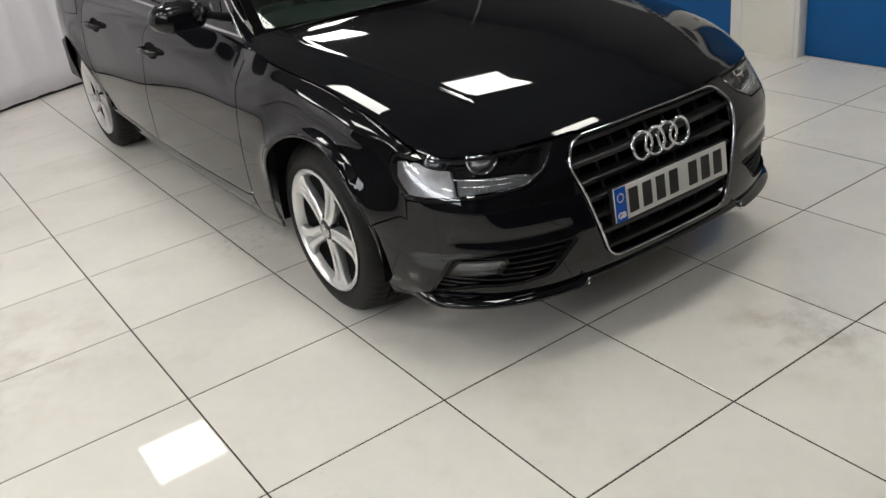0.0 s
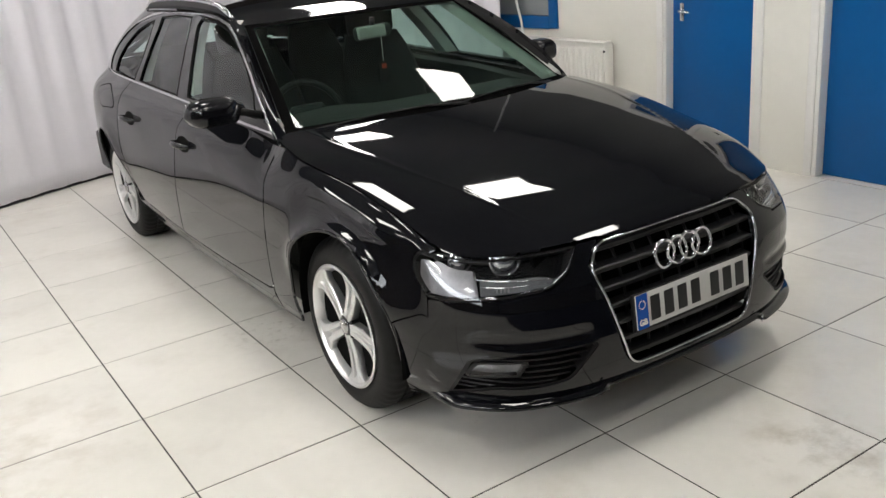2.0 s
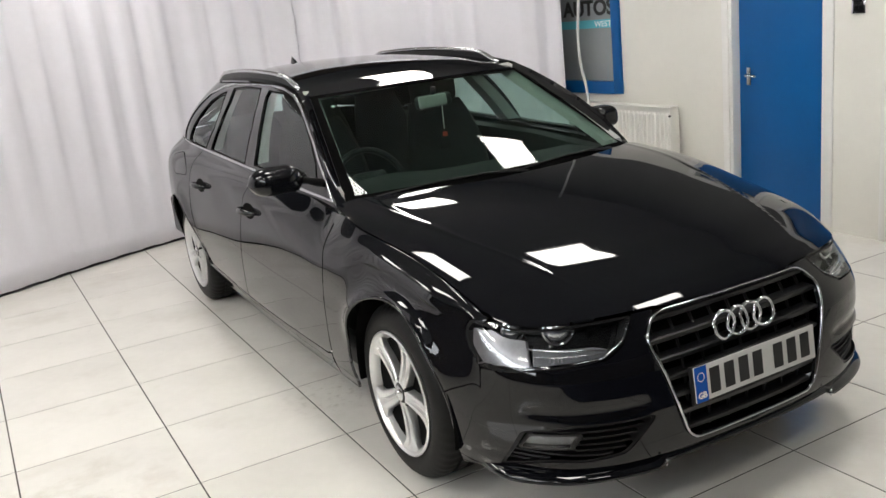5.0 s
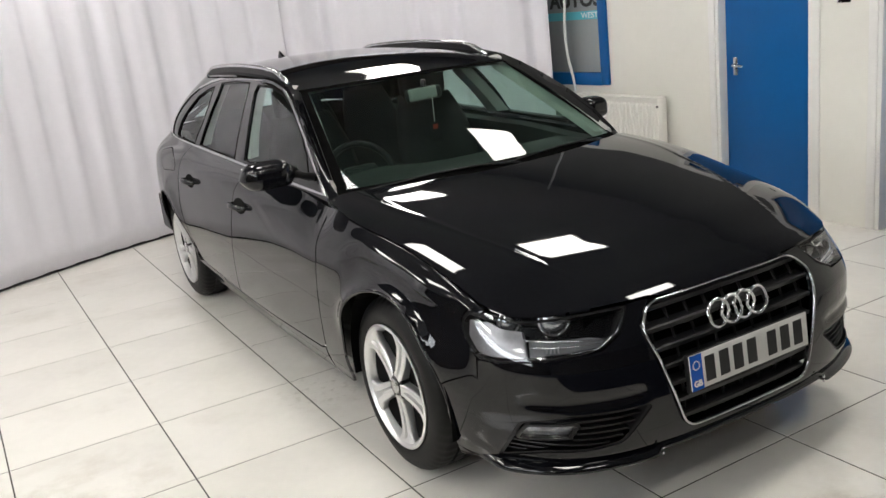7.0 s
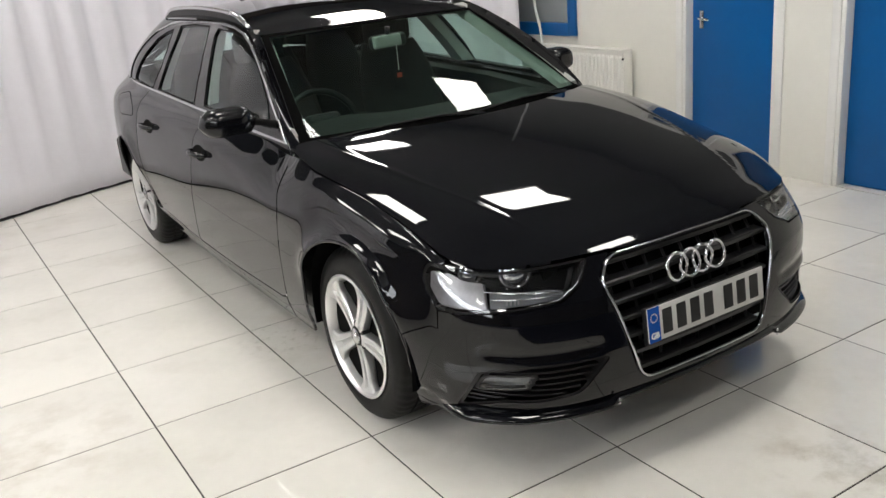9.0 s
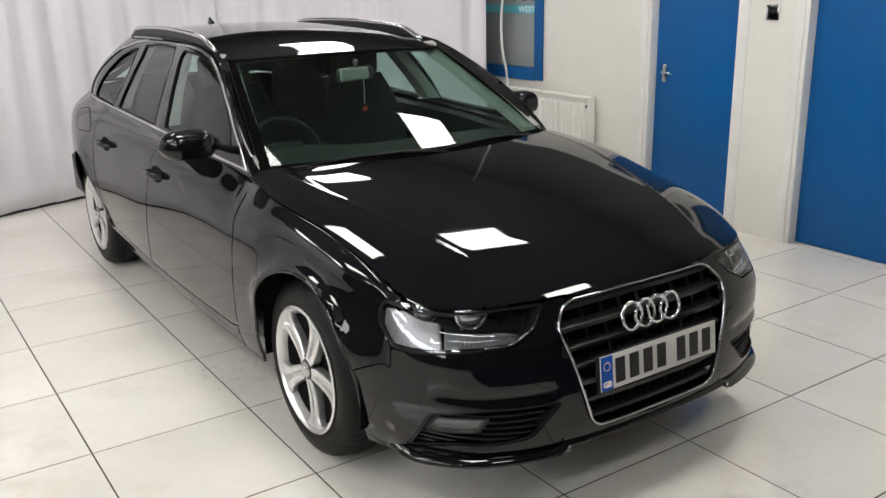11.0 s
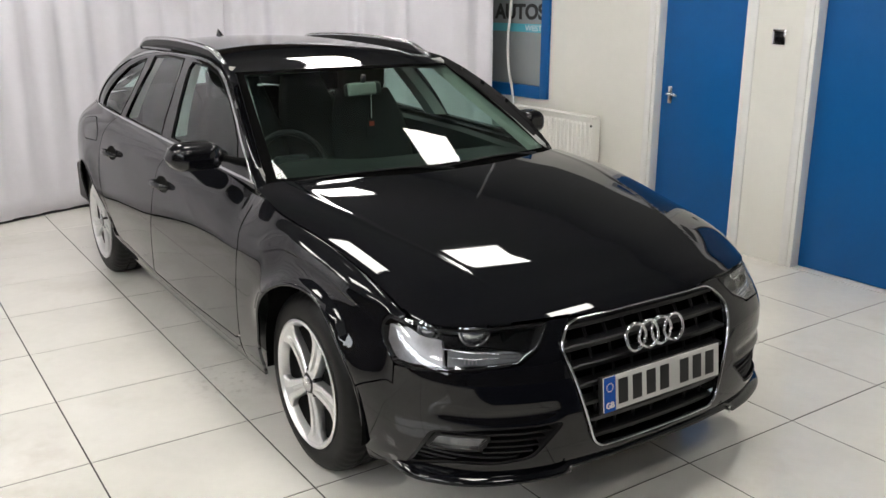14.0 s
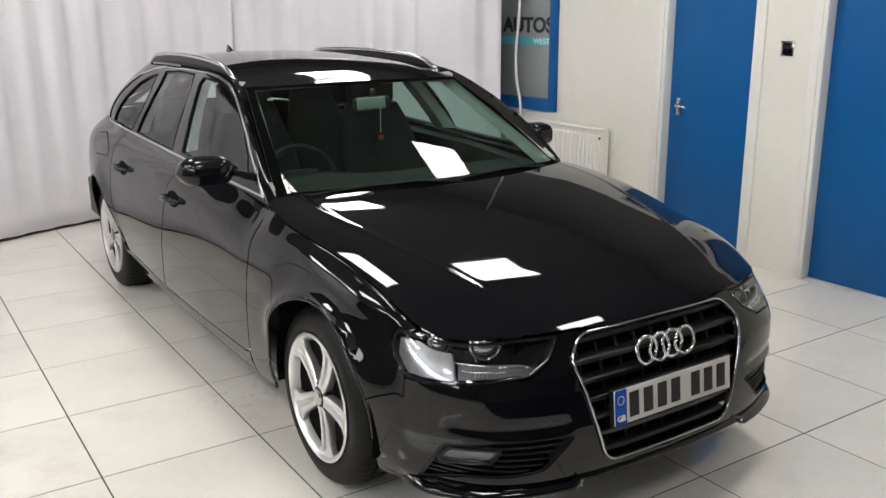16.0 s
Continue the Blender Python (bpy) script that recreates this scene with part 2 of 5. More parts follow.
# section profiles: s, then five pairs (inset, height) from the sill upwards
PROFILE = [(0.0, .035, .20, .0, .27, .0, .42, .03, .55, .105, .675),
           (0.55, .035, .20, .0, .28, .0, .42, .02, .56, .09, .675),
           (0.85, .035, .20, .005, .30, .0, .44, .015, .585, .070, .70),
           (0.95, .035, .20, .005, .30, .0, .455, .030, .630, .070, .715),
           (1.0, .035, .205, .005, .305, .0, .475, .046, .675, .076, .735),
           (1.1, .035, .21, .005, .31, .001, .51, .064, .716, .092, .763),
           (1.25, .04, .215, .007, .32, .003, .55, .081, .756, .108, .800),
           (1.4, .045, .22, .008, .33, .004, .58, .086, .786, .112, .833),
           (1.6, .05, .225, .012, .335, .004, .59, .069, .814, .096, .866),
           (1.75, .05, .225, .014, .335, .004, .59, .030, .778, .089, .885),
           (2.0, .05, .23, .017, .34, .004, .585, .022, .766, .117, .895),
           (2.25, .05, .23, .018, .34, .004, .59, .024, .796, .121, .926),
           (2.65, .05, .23, .018, .34, .004, .60, .027, .836, .118, .95),
           (3.2, .055, .23, .026, .34, .004, .605, .029, .870, .112, .972),
           (3.7, .07, .23, .040, .34, .004, .61, .027, .880, .110, .987),
           (4.0, .075, .23, .042, .34, .001, .61, .026, .885, .108, .998),
           (4.6, .06, .24, .03, .36, .0, .60, .024, .88, .135, 1.008),
           (5.2, .06, .26, .01, .38, .0, .60, .03, .86, .15, .995),
           (6.0, .06, .26, .0, .40, .0, .60, .03, .84, .08, 1.0)]
# hood: y, centre height, edge height, edge half-width
HOOD = [(-0.08, 0.6272, 0.5813, 0.69), (-0.02, 0.6935, 0.6070, 0.695), (0.05, 0.7286, 0.6395, 0.70), (0.13, 0.7559, 0.6750, 0.705), (0.30, 0.8058, 0.7545, 0.728), (0.6, 0.8706, 0.8215, 0.755), (0.95, 0.9225, 0.8775, 0.80), (1.3, 0.9585, 0.9000, 0.83)]


CREASE = [(0.0, 0.39), (0.184, 0.458), (0.267, 0.484), (0.349, 0.508), (0.60, 0.583), (0.748, 0.614), (0.888, 0.646), (1.06, 0.665), (1.3, 0.67)]


def hood_z(u, y):
    zc, ze, ue = lookup(HOOD, y)
    k = abs(u) / ue
    roll = 0.031 * k ** 12
    z = zc - (zc - ze - 0.031) * (1.04 * k ** 3 + 0.152 * k ** 7 - 0.192 * k ** 1.7) - roll
    d = abs(u) - lookup(CREASE, y)[0]
    g = smooth(0.5, 0.8, y)
    return z + (0.0008 + 0.0014 * g) * math.exp(-(d / (0.008 + 0.009 * g)) ** 2) * smooth(0.05, 0.3, y)


def plan(s):
    return lookup(PLAN, s)


BUMPER_CREASE = 0.695
ARCH_F, ARCH_R, ARCH_Z, ARCH = 0.698, 3.60, 0.335, 0.361


def skirt(s, v):
    """Lower body: s along the outline from the nose round one flank, v from sill (0) to shoulder (1). Returns (u, y, z), u positive."""
    u, y = plan(s)
    ua, ya = plan(max(s - .03, 0))
    ub, yb = plan(min(s + .03, 6.0))
    tx, ty = ub - ua, yb - ya
    if s < .03:
        tx, ty = 1.0, 0.0
    n = math.hypot(tx, ty)
    nx, ny = ty / n, -tx / n
    row = lookup(PROFILE, s)
    d, z = spline([(row[2 * i], row[2 * i + 1]) for i in range(5)], v * 4)
    # crease under the lamps, scoop above the inlets, shoulder line along the flank
    front = 1 - smooth(0.93, 1.05, s)
    d -= 0.0055 * math.exp(-abs(v - BUMPER_CREASE) / 0.07) * front * smooth(0.30, 0.44, s)
    d += 0.0075 * math.exp(-((v - 0.537) / 0.026) ** 2) * smooth(0.38, 0.46, s) * (1 - smooth(0.76, 0.83, s))
    d -= 0.0025 * math.exp(-abs(v - 0.76) / 0.06) * smooth(1.0, 1.3, s) * (1 - smooth(4.6, 5.0, s))
    # the front wing's broad shoulder
    w = v - 0.715
    d -= 0.022 * (math.exp(w / 0.07) if w < 0 else math.exp(-(w / 0.15) ** 1.5)) * smooth(1.0, 1.25, s) * (1 - smooth(1.5, 1.85, s))
    # wheel arches flare out to their lips
    for cy, out, reach in ((ARCH_F, 0.024, 0.035), (ARCH_R, 0.020, 0.07)):
        if abs(y - cy) < 0.6 and z > 0.3:
            r = max(math.hypot(y - cy, z - ARCH_Z) - ARCH, 0.0)
            if cy > 2:
                out *= 1 - 0.8 * smooth(-0.1, 0.25, y - cy)
            d -= out * math.exp(-(r / reach) ** 1.5) * smooth(0.42, 0.62, z)
    d1, z1 = row[8], row[9]
    if s < 2.05:
        ut, yt = u - nx * d1, y - ny * d1
        lift = (hood_z(ut, yt) - 0.004 - z1) * (1 - smooth(1.85, 2.05, s))
        z += lift * v ** 3
    return u - nx * d, y - ny * d, z


# greenhouse side: y, belt height, belt u, top height, top u
GLASS = [(1.1, .90, .745, 1.30, .58), (1.3, .917, .755, 1.303, .583), (1.6, .94, .772, 1.31, .59), (2.2, .967, .785, 1.33, .595), (3.0, .992, .79, 1.325, .585), (3.4, 1.003, .786, 1.335, .56), (3.6, 1.008, .772, 1.325, .53), (3.8, 1.008, .742, 1.305, .455), (4.1, 1.006, .675, 1.255, .315), (4.4, 1.005, .56, 1.185, .195)]


def flank(y, z):
    """Side of the greenhouse: half-width at (y, z)."""
    zb, ub, zt, ut = lookup(GLASS, y)
    f = (z - zb) / (zt - zb)
    return ub + (ut - ub) * f + (0.056 + 0.17 * smooth(3.05, 3.65, y)) * f * (1 - f)


# windscreen: a across (0 centre, 1 edge), b from cowl (0) to header (1)
def screen(a, b):
    k = a * a
    u = a * (0.712 + (0.556 - 0.712) * b)
    y0, z0 = 1.13 + 0.16 * k, 0.93 - 0.015 * k
    y1, z1 = 1.89 + 0.06 * k, 1.303 - 0.012 * k
    bulge = 0.005 * 6.75 * b * (1 - b) ** 2
    return u, y0 + (y1 - y0) * b - bulge * .5, z0 + (z1 - z0) * b + bulge


ROOF = [(1.85, 1.282, .58, .008), (1.95, 1.306, .58, .012), (2.1, 1.342, .585, .02), (2.3, 1.376, .59, .03), (2.55, 1.398, .59, .042), (2.9, 1.408, .59, .05), (3.3, 1.398, .575, .05), (3.6, 1.374, .535, .044), (3.8, 1.348, .46, .038), (4.1, 1.288, .32, .028), (4.4, 1.208, .20, .018)]


def roof_z(u, y):
    zc, ue, drop = lookup(ROOF, y)
    k = abs(u) / ue
    return zc - drop * k ** 2.2

# ---- builders ----
def mesh_ob(name, verts, faces, mat, parent=None, label="", smooth_shade=False, normals=None):
    me = bpy.data.meshes.new(name)
    me.from_pydata(verts, [], faces)
    me.materials.append(mat)
    if smooth_shade or normals is not None:
        me.shade_smooth()
    if normals is not None:
        me.normals_split_custom_set_from_vertices(normals)
    me.update()
    ob = new(name, me)
    if parent is not None:
        ob.parent = parent
    if label:
        ob["label"] = label
    return ob


def part(name, bm, mat, parent=None, label="", smooth_shade=False):
    me = bpy.data.meshes.new(name)
    bmesh.ops.recalc_face_normals(bm, faces=bm.faces)
    bm.to_mesh(me)
    bm.free()
    me.materials.append(mat)
    ob = new(name, me)
    if parent is not None:
        ob.parent = parent
    if label:
        ob["label"] = label
    if smooth_shade:
        me.shade_smooth()
        me.set_sharp_from_angle(angle=radians(35))
    return ob


def box_bm(size, at=(0, 0, 0), bevel=0.0, segs=2, turn=None):
    bm = bmesh.new()
    bmesh.ops.create_cube(bm, size=1.0)
    bmesh.ops.scale(bm, vec=size, verts=bm.verts)
    if bevel:
        bmesh.ops.bevel(bm, geom=list(bm.edges), offset=bevel, segments=segs, affect="EDGES", profile=0.5)
    if turn is not None:
        bmesh.ops.transform(bm, matrix=turn, verts=bm.verts)
    bmesh.ops.translate(bm, vec=at, verts=bm.verts)
    return bm


def box(name, size, at, mat, parent=None, bevel=0.004, label="", turn=None, segs=2):
    return part(name, box_bm(size, at, bevel, segs, turn), mat, parent, label, smooth_shade=bevel > 0)


def thing(name, at=(0, 0, 0), label="", category="", group="", kind=""):
    ob = new(name)
    ob.location = at
    return tagged(ob, label, category, group, kind)


def inside(poly, x, y):
    hit = False
    j = len(poly) - 1
    for i in range(len(poly)):
        (xi, yi), (xj, yj) = poly[i], poly[j]
        if (yi > y) != (yj > y) and x < (xj - xi) * (y - yi) / (yj - yi) + xi:
            hit = not hit
        j = i
    return hit


def dense(poly, step):
    out = []
    for i in range(len(poly)):
        a, b = poly[i], poly[(i + 1) % len(poly)]
        n = max(1, int(math.hypot((b[0] - a[0]) / step[0], (b[1] - a[1]) / step[1]) + 0.5))
        out += [(a[0] + (b[0] - a[0]) * k / n, a[1] + (b[1] - a[1]) * k / n) for k in range(n)]
    return out


def rounded(poly, r, n=4):
    """Corners of a polygon cut to small arcs; r in its own units, or a list of one r a corner."""
    out = []
    m = len(poly)
    for i in range(m):
        p0, p, p1 = Vector(poly[i - 1]), Vector(poly[i]), Vector(poly[(i + 1) % m])
        ri = r[i] if isinstance(r, (list, tuple)) else r
        if ri <= 0:
            out.append(tuple(p))
            continue
        a = p + (p0 - p).normalized() * min(ri, (p0 - p).length * .45)
        b = p + (p1 - p).normalized() * min(ri, (p1 - p).length * .45)
        for k in range(n + 1):
            f = k / n
            q = a * (1 - f) ** 2 + p * 2 * f * (1 - f) + b * f * f
            out.append((q.x, q.y))
    return out


def arc(cy, cz, r, a0, a1, n):
    return [(cy + r * math.cos(radians(a0 + (a1 - a0) * k / n)), cz + r * math.sin(radians(a0 + (a1 - a0) * k / n))) for k in range(n + 1)]


def sheet(name, poly, fn, step, mat, parent=None, label="", holes=(), fold=0.012, lift=0.0, side=-1):
    """A panel cut from a surface: poly in the surface's two coordinates, fn maps them to (u, y, z); side -1 or 1 mirrors u, edges fold inwards."""
    poly = dense(poly, step)
    holes = [dense(h, step) for h in holes]
    pts, edges = list(poly), [(i, (i + 1) % len(poly)) for i in range(len(poly))]
    for h in holes:
        k = len(pts)
        pts += h
        edges += [(k + i, k + (i + 1) % len(h)) for i in range(len(h))]
    rim = len(pts)
    xs, ys = [p[0] for p in poly], [p[1] for p in poly]
    edge_pts = np.array(pts) / np.array(step)
    for i in range(int((max(xs) - min(xs)) / step[0]) + 1):
        for j in range(int((max(ys) - min(ys)) / step[1]) + 1):
            x, y = min(xs) + (i + .5) * step[0], min(ys) + (j + .5) * step[1]
            if inside(poly, x, y) and not any(inside(h, x, y) for h in holes):
                d = edge_pts - np.array((x / step[0], y / step[1]))
                if (d * d).sum(1).min() > 0.25:
                    pts.append((x, y))
    sc = 1.0 / step[0], 1.0 / step[1]
    from mathutils.geometry import delaunay_2d_cdt
    v2, _, faces, orig, _, _ = delaunay_2d_cdt([Vector((p[0] * sc[0], p[1] * sc[1])) for p in pts], edges, [], 0, 1e-5)
    v2 = [(p.x / sc[0], p.y / sc[1]) for p in v2]
    keep = []
    for f in faces:
        x, y = sum(v2[i][0] for i in f) / len(f), sum(v2[i][1] for i in f) / len(f)
        if inside(poly, x, y) and not any(inside(h, x, y) for h in holes):
            keep.append(tuple(f))
    h = (step[0] * .05, step[1] * .05)
    verts, norms = [], []
    for a, b in v2:
        p = Vector(fn(a, b))
        da = Vector(fn(a + h[0], b)) - Vector(fn(a - h[0], b))
        db = Vector(fn(a, b + h[1])) - Vector(fn(a, b - h[1]))
        n = da.cross(db).normalized()
        verts.append(p)
        norms.append(n)
    # outward: away from a line inside the car
    mid = sum((v for v in verts), Vector()) / len(verts)
    nsum = sum(norms, Vector())
    if nsum.dot(mid - Vector((0, min(max(mid.y, 0.6), 3.8), 0.45))) < 0:
        norms = [-n for n in norms]
    verts = [v + n * lift for v, n in zip(verts, norms)]
    count = {}
    for f in keep:
        for i in range(len(f)):
            e = (f[i], f[(i + 1) % len(f)])
            count[tuple(sorted(e))] = count.get(tuple(sorted(e)), []) + [e]
    allv, alln, allf = list(verts), list(norms), list(keep)
    if fold:
        back = {}
        for es in count.values():
            if len(es) == 1:
                a, b = es[0]
                q = []
                for i in (a, b):
                    for key, d in (((i, 0), 0.0), ((i, 1), fold)):
                        if key not in back:
                            back[key] = len(allv)
                            allv.append(verts[i] - norms[i] * d)
                            alln.append(norms[i])
                    q.append((back[(i, 0)], back[(i, 1)]))
                allf.append((q[0][0], q[1][0], q[1][1], q[0][1]))
    allv = [(XC + side * v.x, v.y, v.z) for v in allv]
    alln = [(side * n.x, n.y, n.z) for n in alln]
    # face winding follows the normals
    fixed = []
    for f in allf:
        a, b, c = (Vector(allv[i]) for i in f[:3])
        nn = (b - a).cross(c - a)
        fixed.append(f if nn.dot(Vector(alln[f[0]])) >= 0 else tuple(reversed(f)))
    return mesh_ob(name, allv, fixed, mat, parent, label, normals=alln)


def lathe(profile, n, axis="X"):
    """Verts and faces of a surface of revolution; profile rows (radius, along)."""
    verts, faces = [], []
    m = len(profile)
    for i in range(n):
        a = 2 * math.pi * i / n
        for r, w in profile:
            verts.append((w, r * math.cos(a), r * math.sin(a)))
    for i in range(n):
        for j in range(m - 1):
            faces.append((i * m + j, ((i + 1) % n) * m + j, ((i + 1) % n) * m + j + 1, i * m + j + 1))
    return verts, faces


def tube(name, pts, r, mat, parent=None, label="", n=8, closed=False):
    """A round bar along points."""
    pts = [Vector(p) for p in pts]
    verts, faces = [], []
    m = len(pts)
    up = Vector((0.13, 0.21, 1)).normalized()
    for i, p in enumerate(pts):
        a = pts[(i - 1) % m] if closed or i else p
        b = pts[(i + 1) % m] if closed or i < m - 1 else p
        t = (b - a).normalized()
        s = t.cross(up).normalized()
        w = s.cross(t)
        rr = r[i] if isinstance(r, (list, tuple)) else r
        for k in range(n):
            c = 2 * math.pi * k / n
            verts.append(p + s * rr * math.cos(c) + w * rr * math.sin(c))
    for i in range(m if closed else m - 1):
        for k in range(n):
            i2 = (i + 1) % m
            faces.append((i * n + k, i * n + (k + 1) % n, i2 * n + (k + 1) % n, i2 * n + k))
    if not closed:
        faces.append(tuple(reversed(range(n))))
        faces.append(tuple((m - 1) * n + k for k in range(n)))
    return mesh_ob(name, verts, faces, mat, parent, label, smooth_shade=True)


def loft(name, rings, mat, parent=None, label="", cap=True, sharp=40):
    """Skin over rings of equal length."""
    n = len(rings[0])
    verts = [p for ring in rings for p in ring]
    faces = []
    for i in range(len(rings) - 1):
        for k in range(n):
            faces.append((i * n + k, i * n + (k + 1) % n, (i + 1) * n + (k + 1) % n, (i + 1) * n + k))
    if cap:
        faces.append(tuple(reversed(range(n))))
        faces.append(tuple((len(rings) - 1) * n + k for k in range(n)))
    ob = mesh_ob(name, verts, faces, mat, parent, label, smooth_shade=True)
    bm = bmesh.new()
    bm.from_mesh(ob.data)
    bmesh.ops.recalc_face_normals(bm, faces=bm.faces)
    bm.to_mesh(ob.data)
    bm.free()
    ob.data.set_sharp_from_angle(angle=radians(sharp))
    return ob

# ---- the room ----
WX = 4.19          # face of the door wall
floor = box("floor", (9.4, 12.4, 0.1), (0.5, 0.6, -0.0513), GROUT, bevel=0)
tagged(floor, "floor bed with dark joints under polished white porcelain tiles", "floor", kind="structure")
ceiling = box("ceiling", (9.4, 12.4, 0.1), (0.5, 0.6, CEIL + 0.05), CEILING, bevel=0)
tagged(ceiling, "grey suspended ceiling", "ceiling", kind="structure")


def wall(name, size, at, label="plain white painted wall"):
    return tagged(box(name, size, at, WALL, bevel=0), label, "wall", kind="structure")


# door wall in pieces round its three openings: y from, y to, z from, z to
D1, D2, WIN = (1.748, 2.525), (0.55, 1.31), (3.63, 5.05)
DOOR_H = 2.03
GREY_FROM = 2.08      # above this, out of view, the wall is grey to darken hood reflections
wall_east = thing("wall_east", label="white painted wall with two blue doors, darkened above for the hood's reflections", category="wall", kind="structure")
for y0, y1, z0, z1 in ((-5.6, D2[0], 0, CEIL), (D2[0], D2[1], DOOR_H, CEIL), (D2[1], D1[0], 0, CEIL), (D1[0], D1[1], DOOR_H, CEIL),
                       (D1[1], WIN[0], 0, CEIL), (WIN[0], WIN[1], 0, 0.82), (WIN[0], WIN[1], 2.0, CEIL), (WIN[1], 6.8, 0, CEIL)):
    for a, b, m in ((z0, min(z1, GREY_FROM), WALL), (max(z0, GREY_FROM), z1, UPPER_GREY)):
        if b > a:
            box("wall_section", (0.2, y1 - y0, b - a), (WX + 0.1, (y0 + y1) / 2, (a + b) / 2), m, wall_east, bevel=0)
# unseen west wall; its long high window is added to brighten floor and curtain
W2Y, W2Z = (-3.2, 1.5), (1.95, 2.80)
wall_west = thing("wall_west", label="unseen dark brown wall with an added high window", category="wall", kind="structure")
for y0, y1, z0, z1 in ((-5.6, W2Y[0], 0, CEIL), (W2Y[1], 6.8, 0, CEIL), (W2Y[0], W2Y[1], 0, W2Z[0]), (W2Y[0], W2Y[1], W2Z[1], CEIL)):
    box("wall_section", (0.1, y1 - y0, z1 - z0), (-4.25, (y0 + y1) / 2, (z0 + z1) / 2), BROWN, wall_west, bevel=0)
window_2 = thing("window_2", (-4.25, (W2Y[0] + W2Y[1]) / 2, (W2Z[0] + W2Z[1]) / 2), "unseen white framed window added to brighten the left side", "window", kind="structure")
wy, wz = W2Y[1] - W2Y[0], W2Z[1] - W2Z[0]
for s in (-1, 1):
    box("window_frame", (0.06, wy, 0.05), (0, 0, s * (wz / 2 - 0.025)), WOODWHITE, window_2, bevel=0.003)
for k in range(5):
    box("window_frame", (0.06, 0.05, wz - 0.102), (0, -wy / 2 + 0.025 + k * (wy - 0.05) / 4, 0), WOODWHITE, window_2, bevel=0.003)
backdrop = tagged(box("backdrop", (0.02, wy + 0.6, wz + 0.6), (-4.45, (W2Y[0] + W2Y[1]) / 2, (W2Z[0] + W2Z[1]) / 2), DAYLIGHT, bevel=0), "glowing sheet outside the added window", "sky", kind="structure")
# unseen walls, dark brown so that the car's paint reflects dark
tagged(box("wall_north", (9.4, 0.1, CEIL), (0.5, 6.85, CEIL / 2), BROWN, bevel=0), "unseen dark brown wall added behind the curtain", "wall", kind="structure")
tagged(box("wall_south", (9.4, 0.1, CEIL), (0.5, -5.65, CEIL / 2), BROWN, bevel=0), "unseen dark brown wall added for the car to reflect", "wall", kind="structure")


# unseen dark floor, added so that the bumper reflects dark navy
tagged(box("floor_2", (9.4, 4.39, 0.02), (0.5, -3.405, -0.0104), NAVY, bevel=0), "unseen dark navy floor added for the bumper to reflect", "floor", kind="structure")


def blue_door(name, y0, y1, handle_y, label):
    d = thing(name, (WX, (y0 + y1) / 2, 0), label, "door", kind="structure")
    w = y1 - y0
    box("door_leaf", (0.044, w - 0.066, DOOR_H - 0.04), (0.088, 0, (DOOR_H - 0.04) / 2 + 0.008), BLUE, d, bevel=0.003)
    for s in (-1, 1):
        box("door_jamb", (0.19, 0.03, DOOR_H), (0.093, s * (w / 2 - 0.015), DOOR_H / 2), WOODWHITE, d, bevel=0.003)
        box("door_stop", (0.05, 0.012, DOOR_H - 0.04), (0.137, s * (w / 2 - 0.036), DOOR_H / 2 - 0.02), WOODWHITE, d, bevel=0.002)
        box("architrave", (0.009, 0.058, DOOR_H + 0.055), (-0.0045, s * (w / 2 + 0.027), (DOOR_H + 0.055) / 2), WOODWHITE, d, bevel=0.005)
    box("threshold", (0.19, w - 0.062, 0.004), (0.093, 0, 0.002), TILE, d, bevel=0)
    box("door_head", (0.19, w - 0.062, 0.03), (0.093, 0, DOOR_H - 0.016), WOODWHITE, d, bevel=0.003)
    box("head_architrave", (0.009, w, 0.058), (-0.0045, 0, DOOR_H + 0.03), WOODWHITE, d, bevel=0.005)
    hy = handle_y - (y0 + y1) / 2
    plate = box("handle_plate", (0.006, 0.036, 0.12), (0.063, hy, 0.965), ALU, d, bevel=0.002, label="satin metal handle plate")
    tube("lever", [(0.06, hy, 0.975), (0.03, hy, 0.975), (0.016, hy - 0.012, 0.975), (0.014, hy - 0.05, 0.973), (0.016, hy - 0.095, 0.97)], 0.009, ALU, plate, "satin metal lever handle")
    return d


blue_door("door_1", D1[0], D1[1], 2.41, "closed blue painted door with a metal lever in a white frame")
blue_door("door_2", D2[0], D2[1], 0.70, "closed plain blue door in a white painted frame")

# window with blue frame and lettered film
window_1 = thing("window_1", (WX, (WIN[0] + WIN[1]) / 2, 0), "blue framed internal window with grey film and lettering", "window", kind="structure")
ww = WIN[1] - WIN[0]
for s in (-1, 1):
    box("window_frame", (0.05, 0.09, 1.18), (0.0, s * (ww / 2 - 0.045), 1.41), BLUE, window_1, bevel=0.004)
box("window_frame", (0.05, ww - 0.182, 0.10), (0.0, 0, 0.865), BLUE, window_1, bevel=0.004)
box("window_frame", (0.05, ww - 0.182, 0.07), (0.0, 0, 1.965), BLUE, window_1, bevel=0.004)
box("pane", (0.008, ww - 0.182, 1.01), (0.02, 0, 1.422), SIGNGREY, window_1, bevel=0)
box("film_band", (0.003, ww - 0.186, 0.066), (0.0125, 0, 1.374), CYAN, window_1, bevel=0, label="cyan film band")


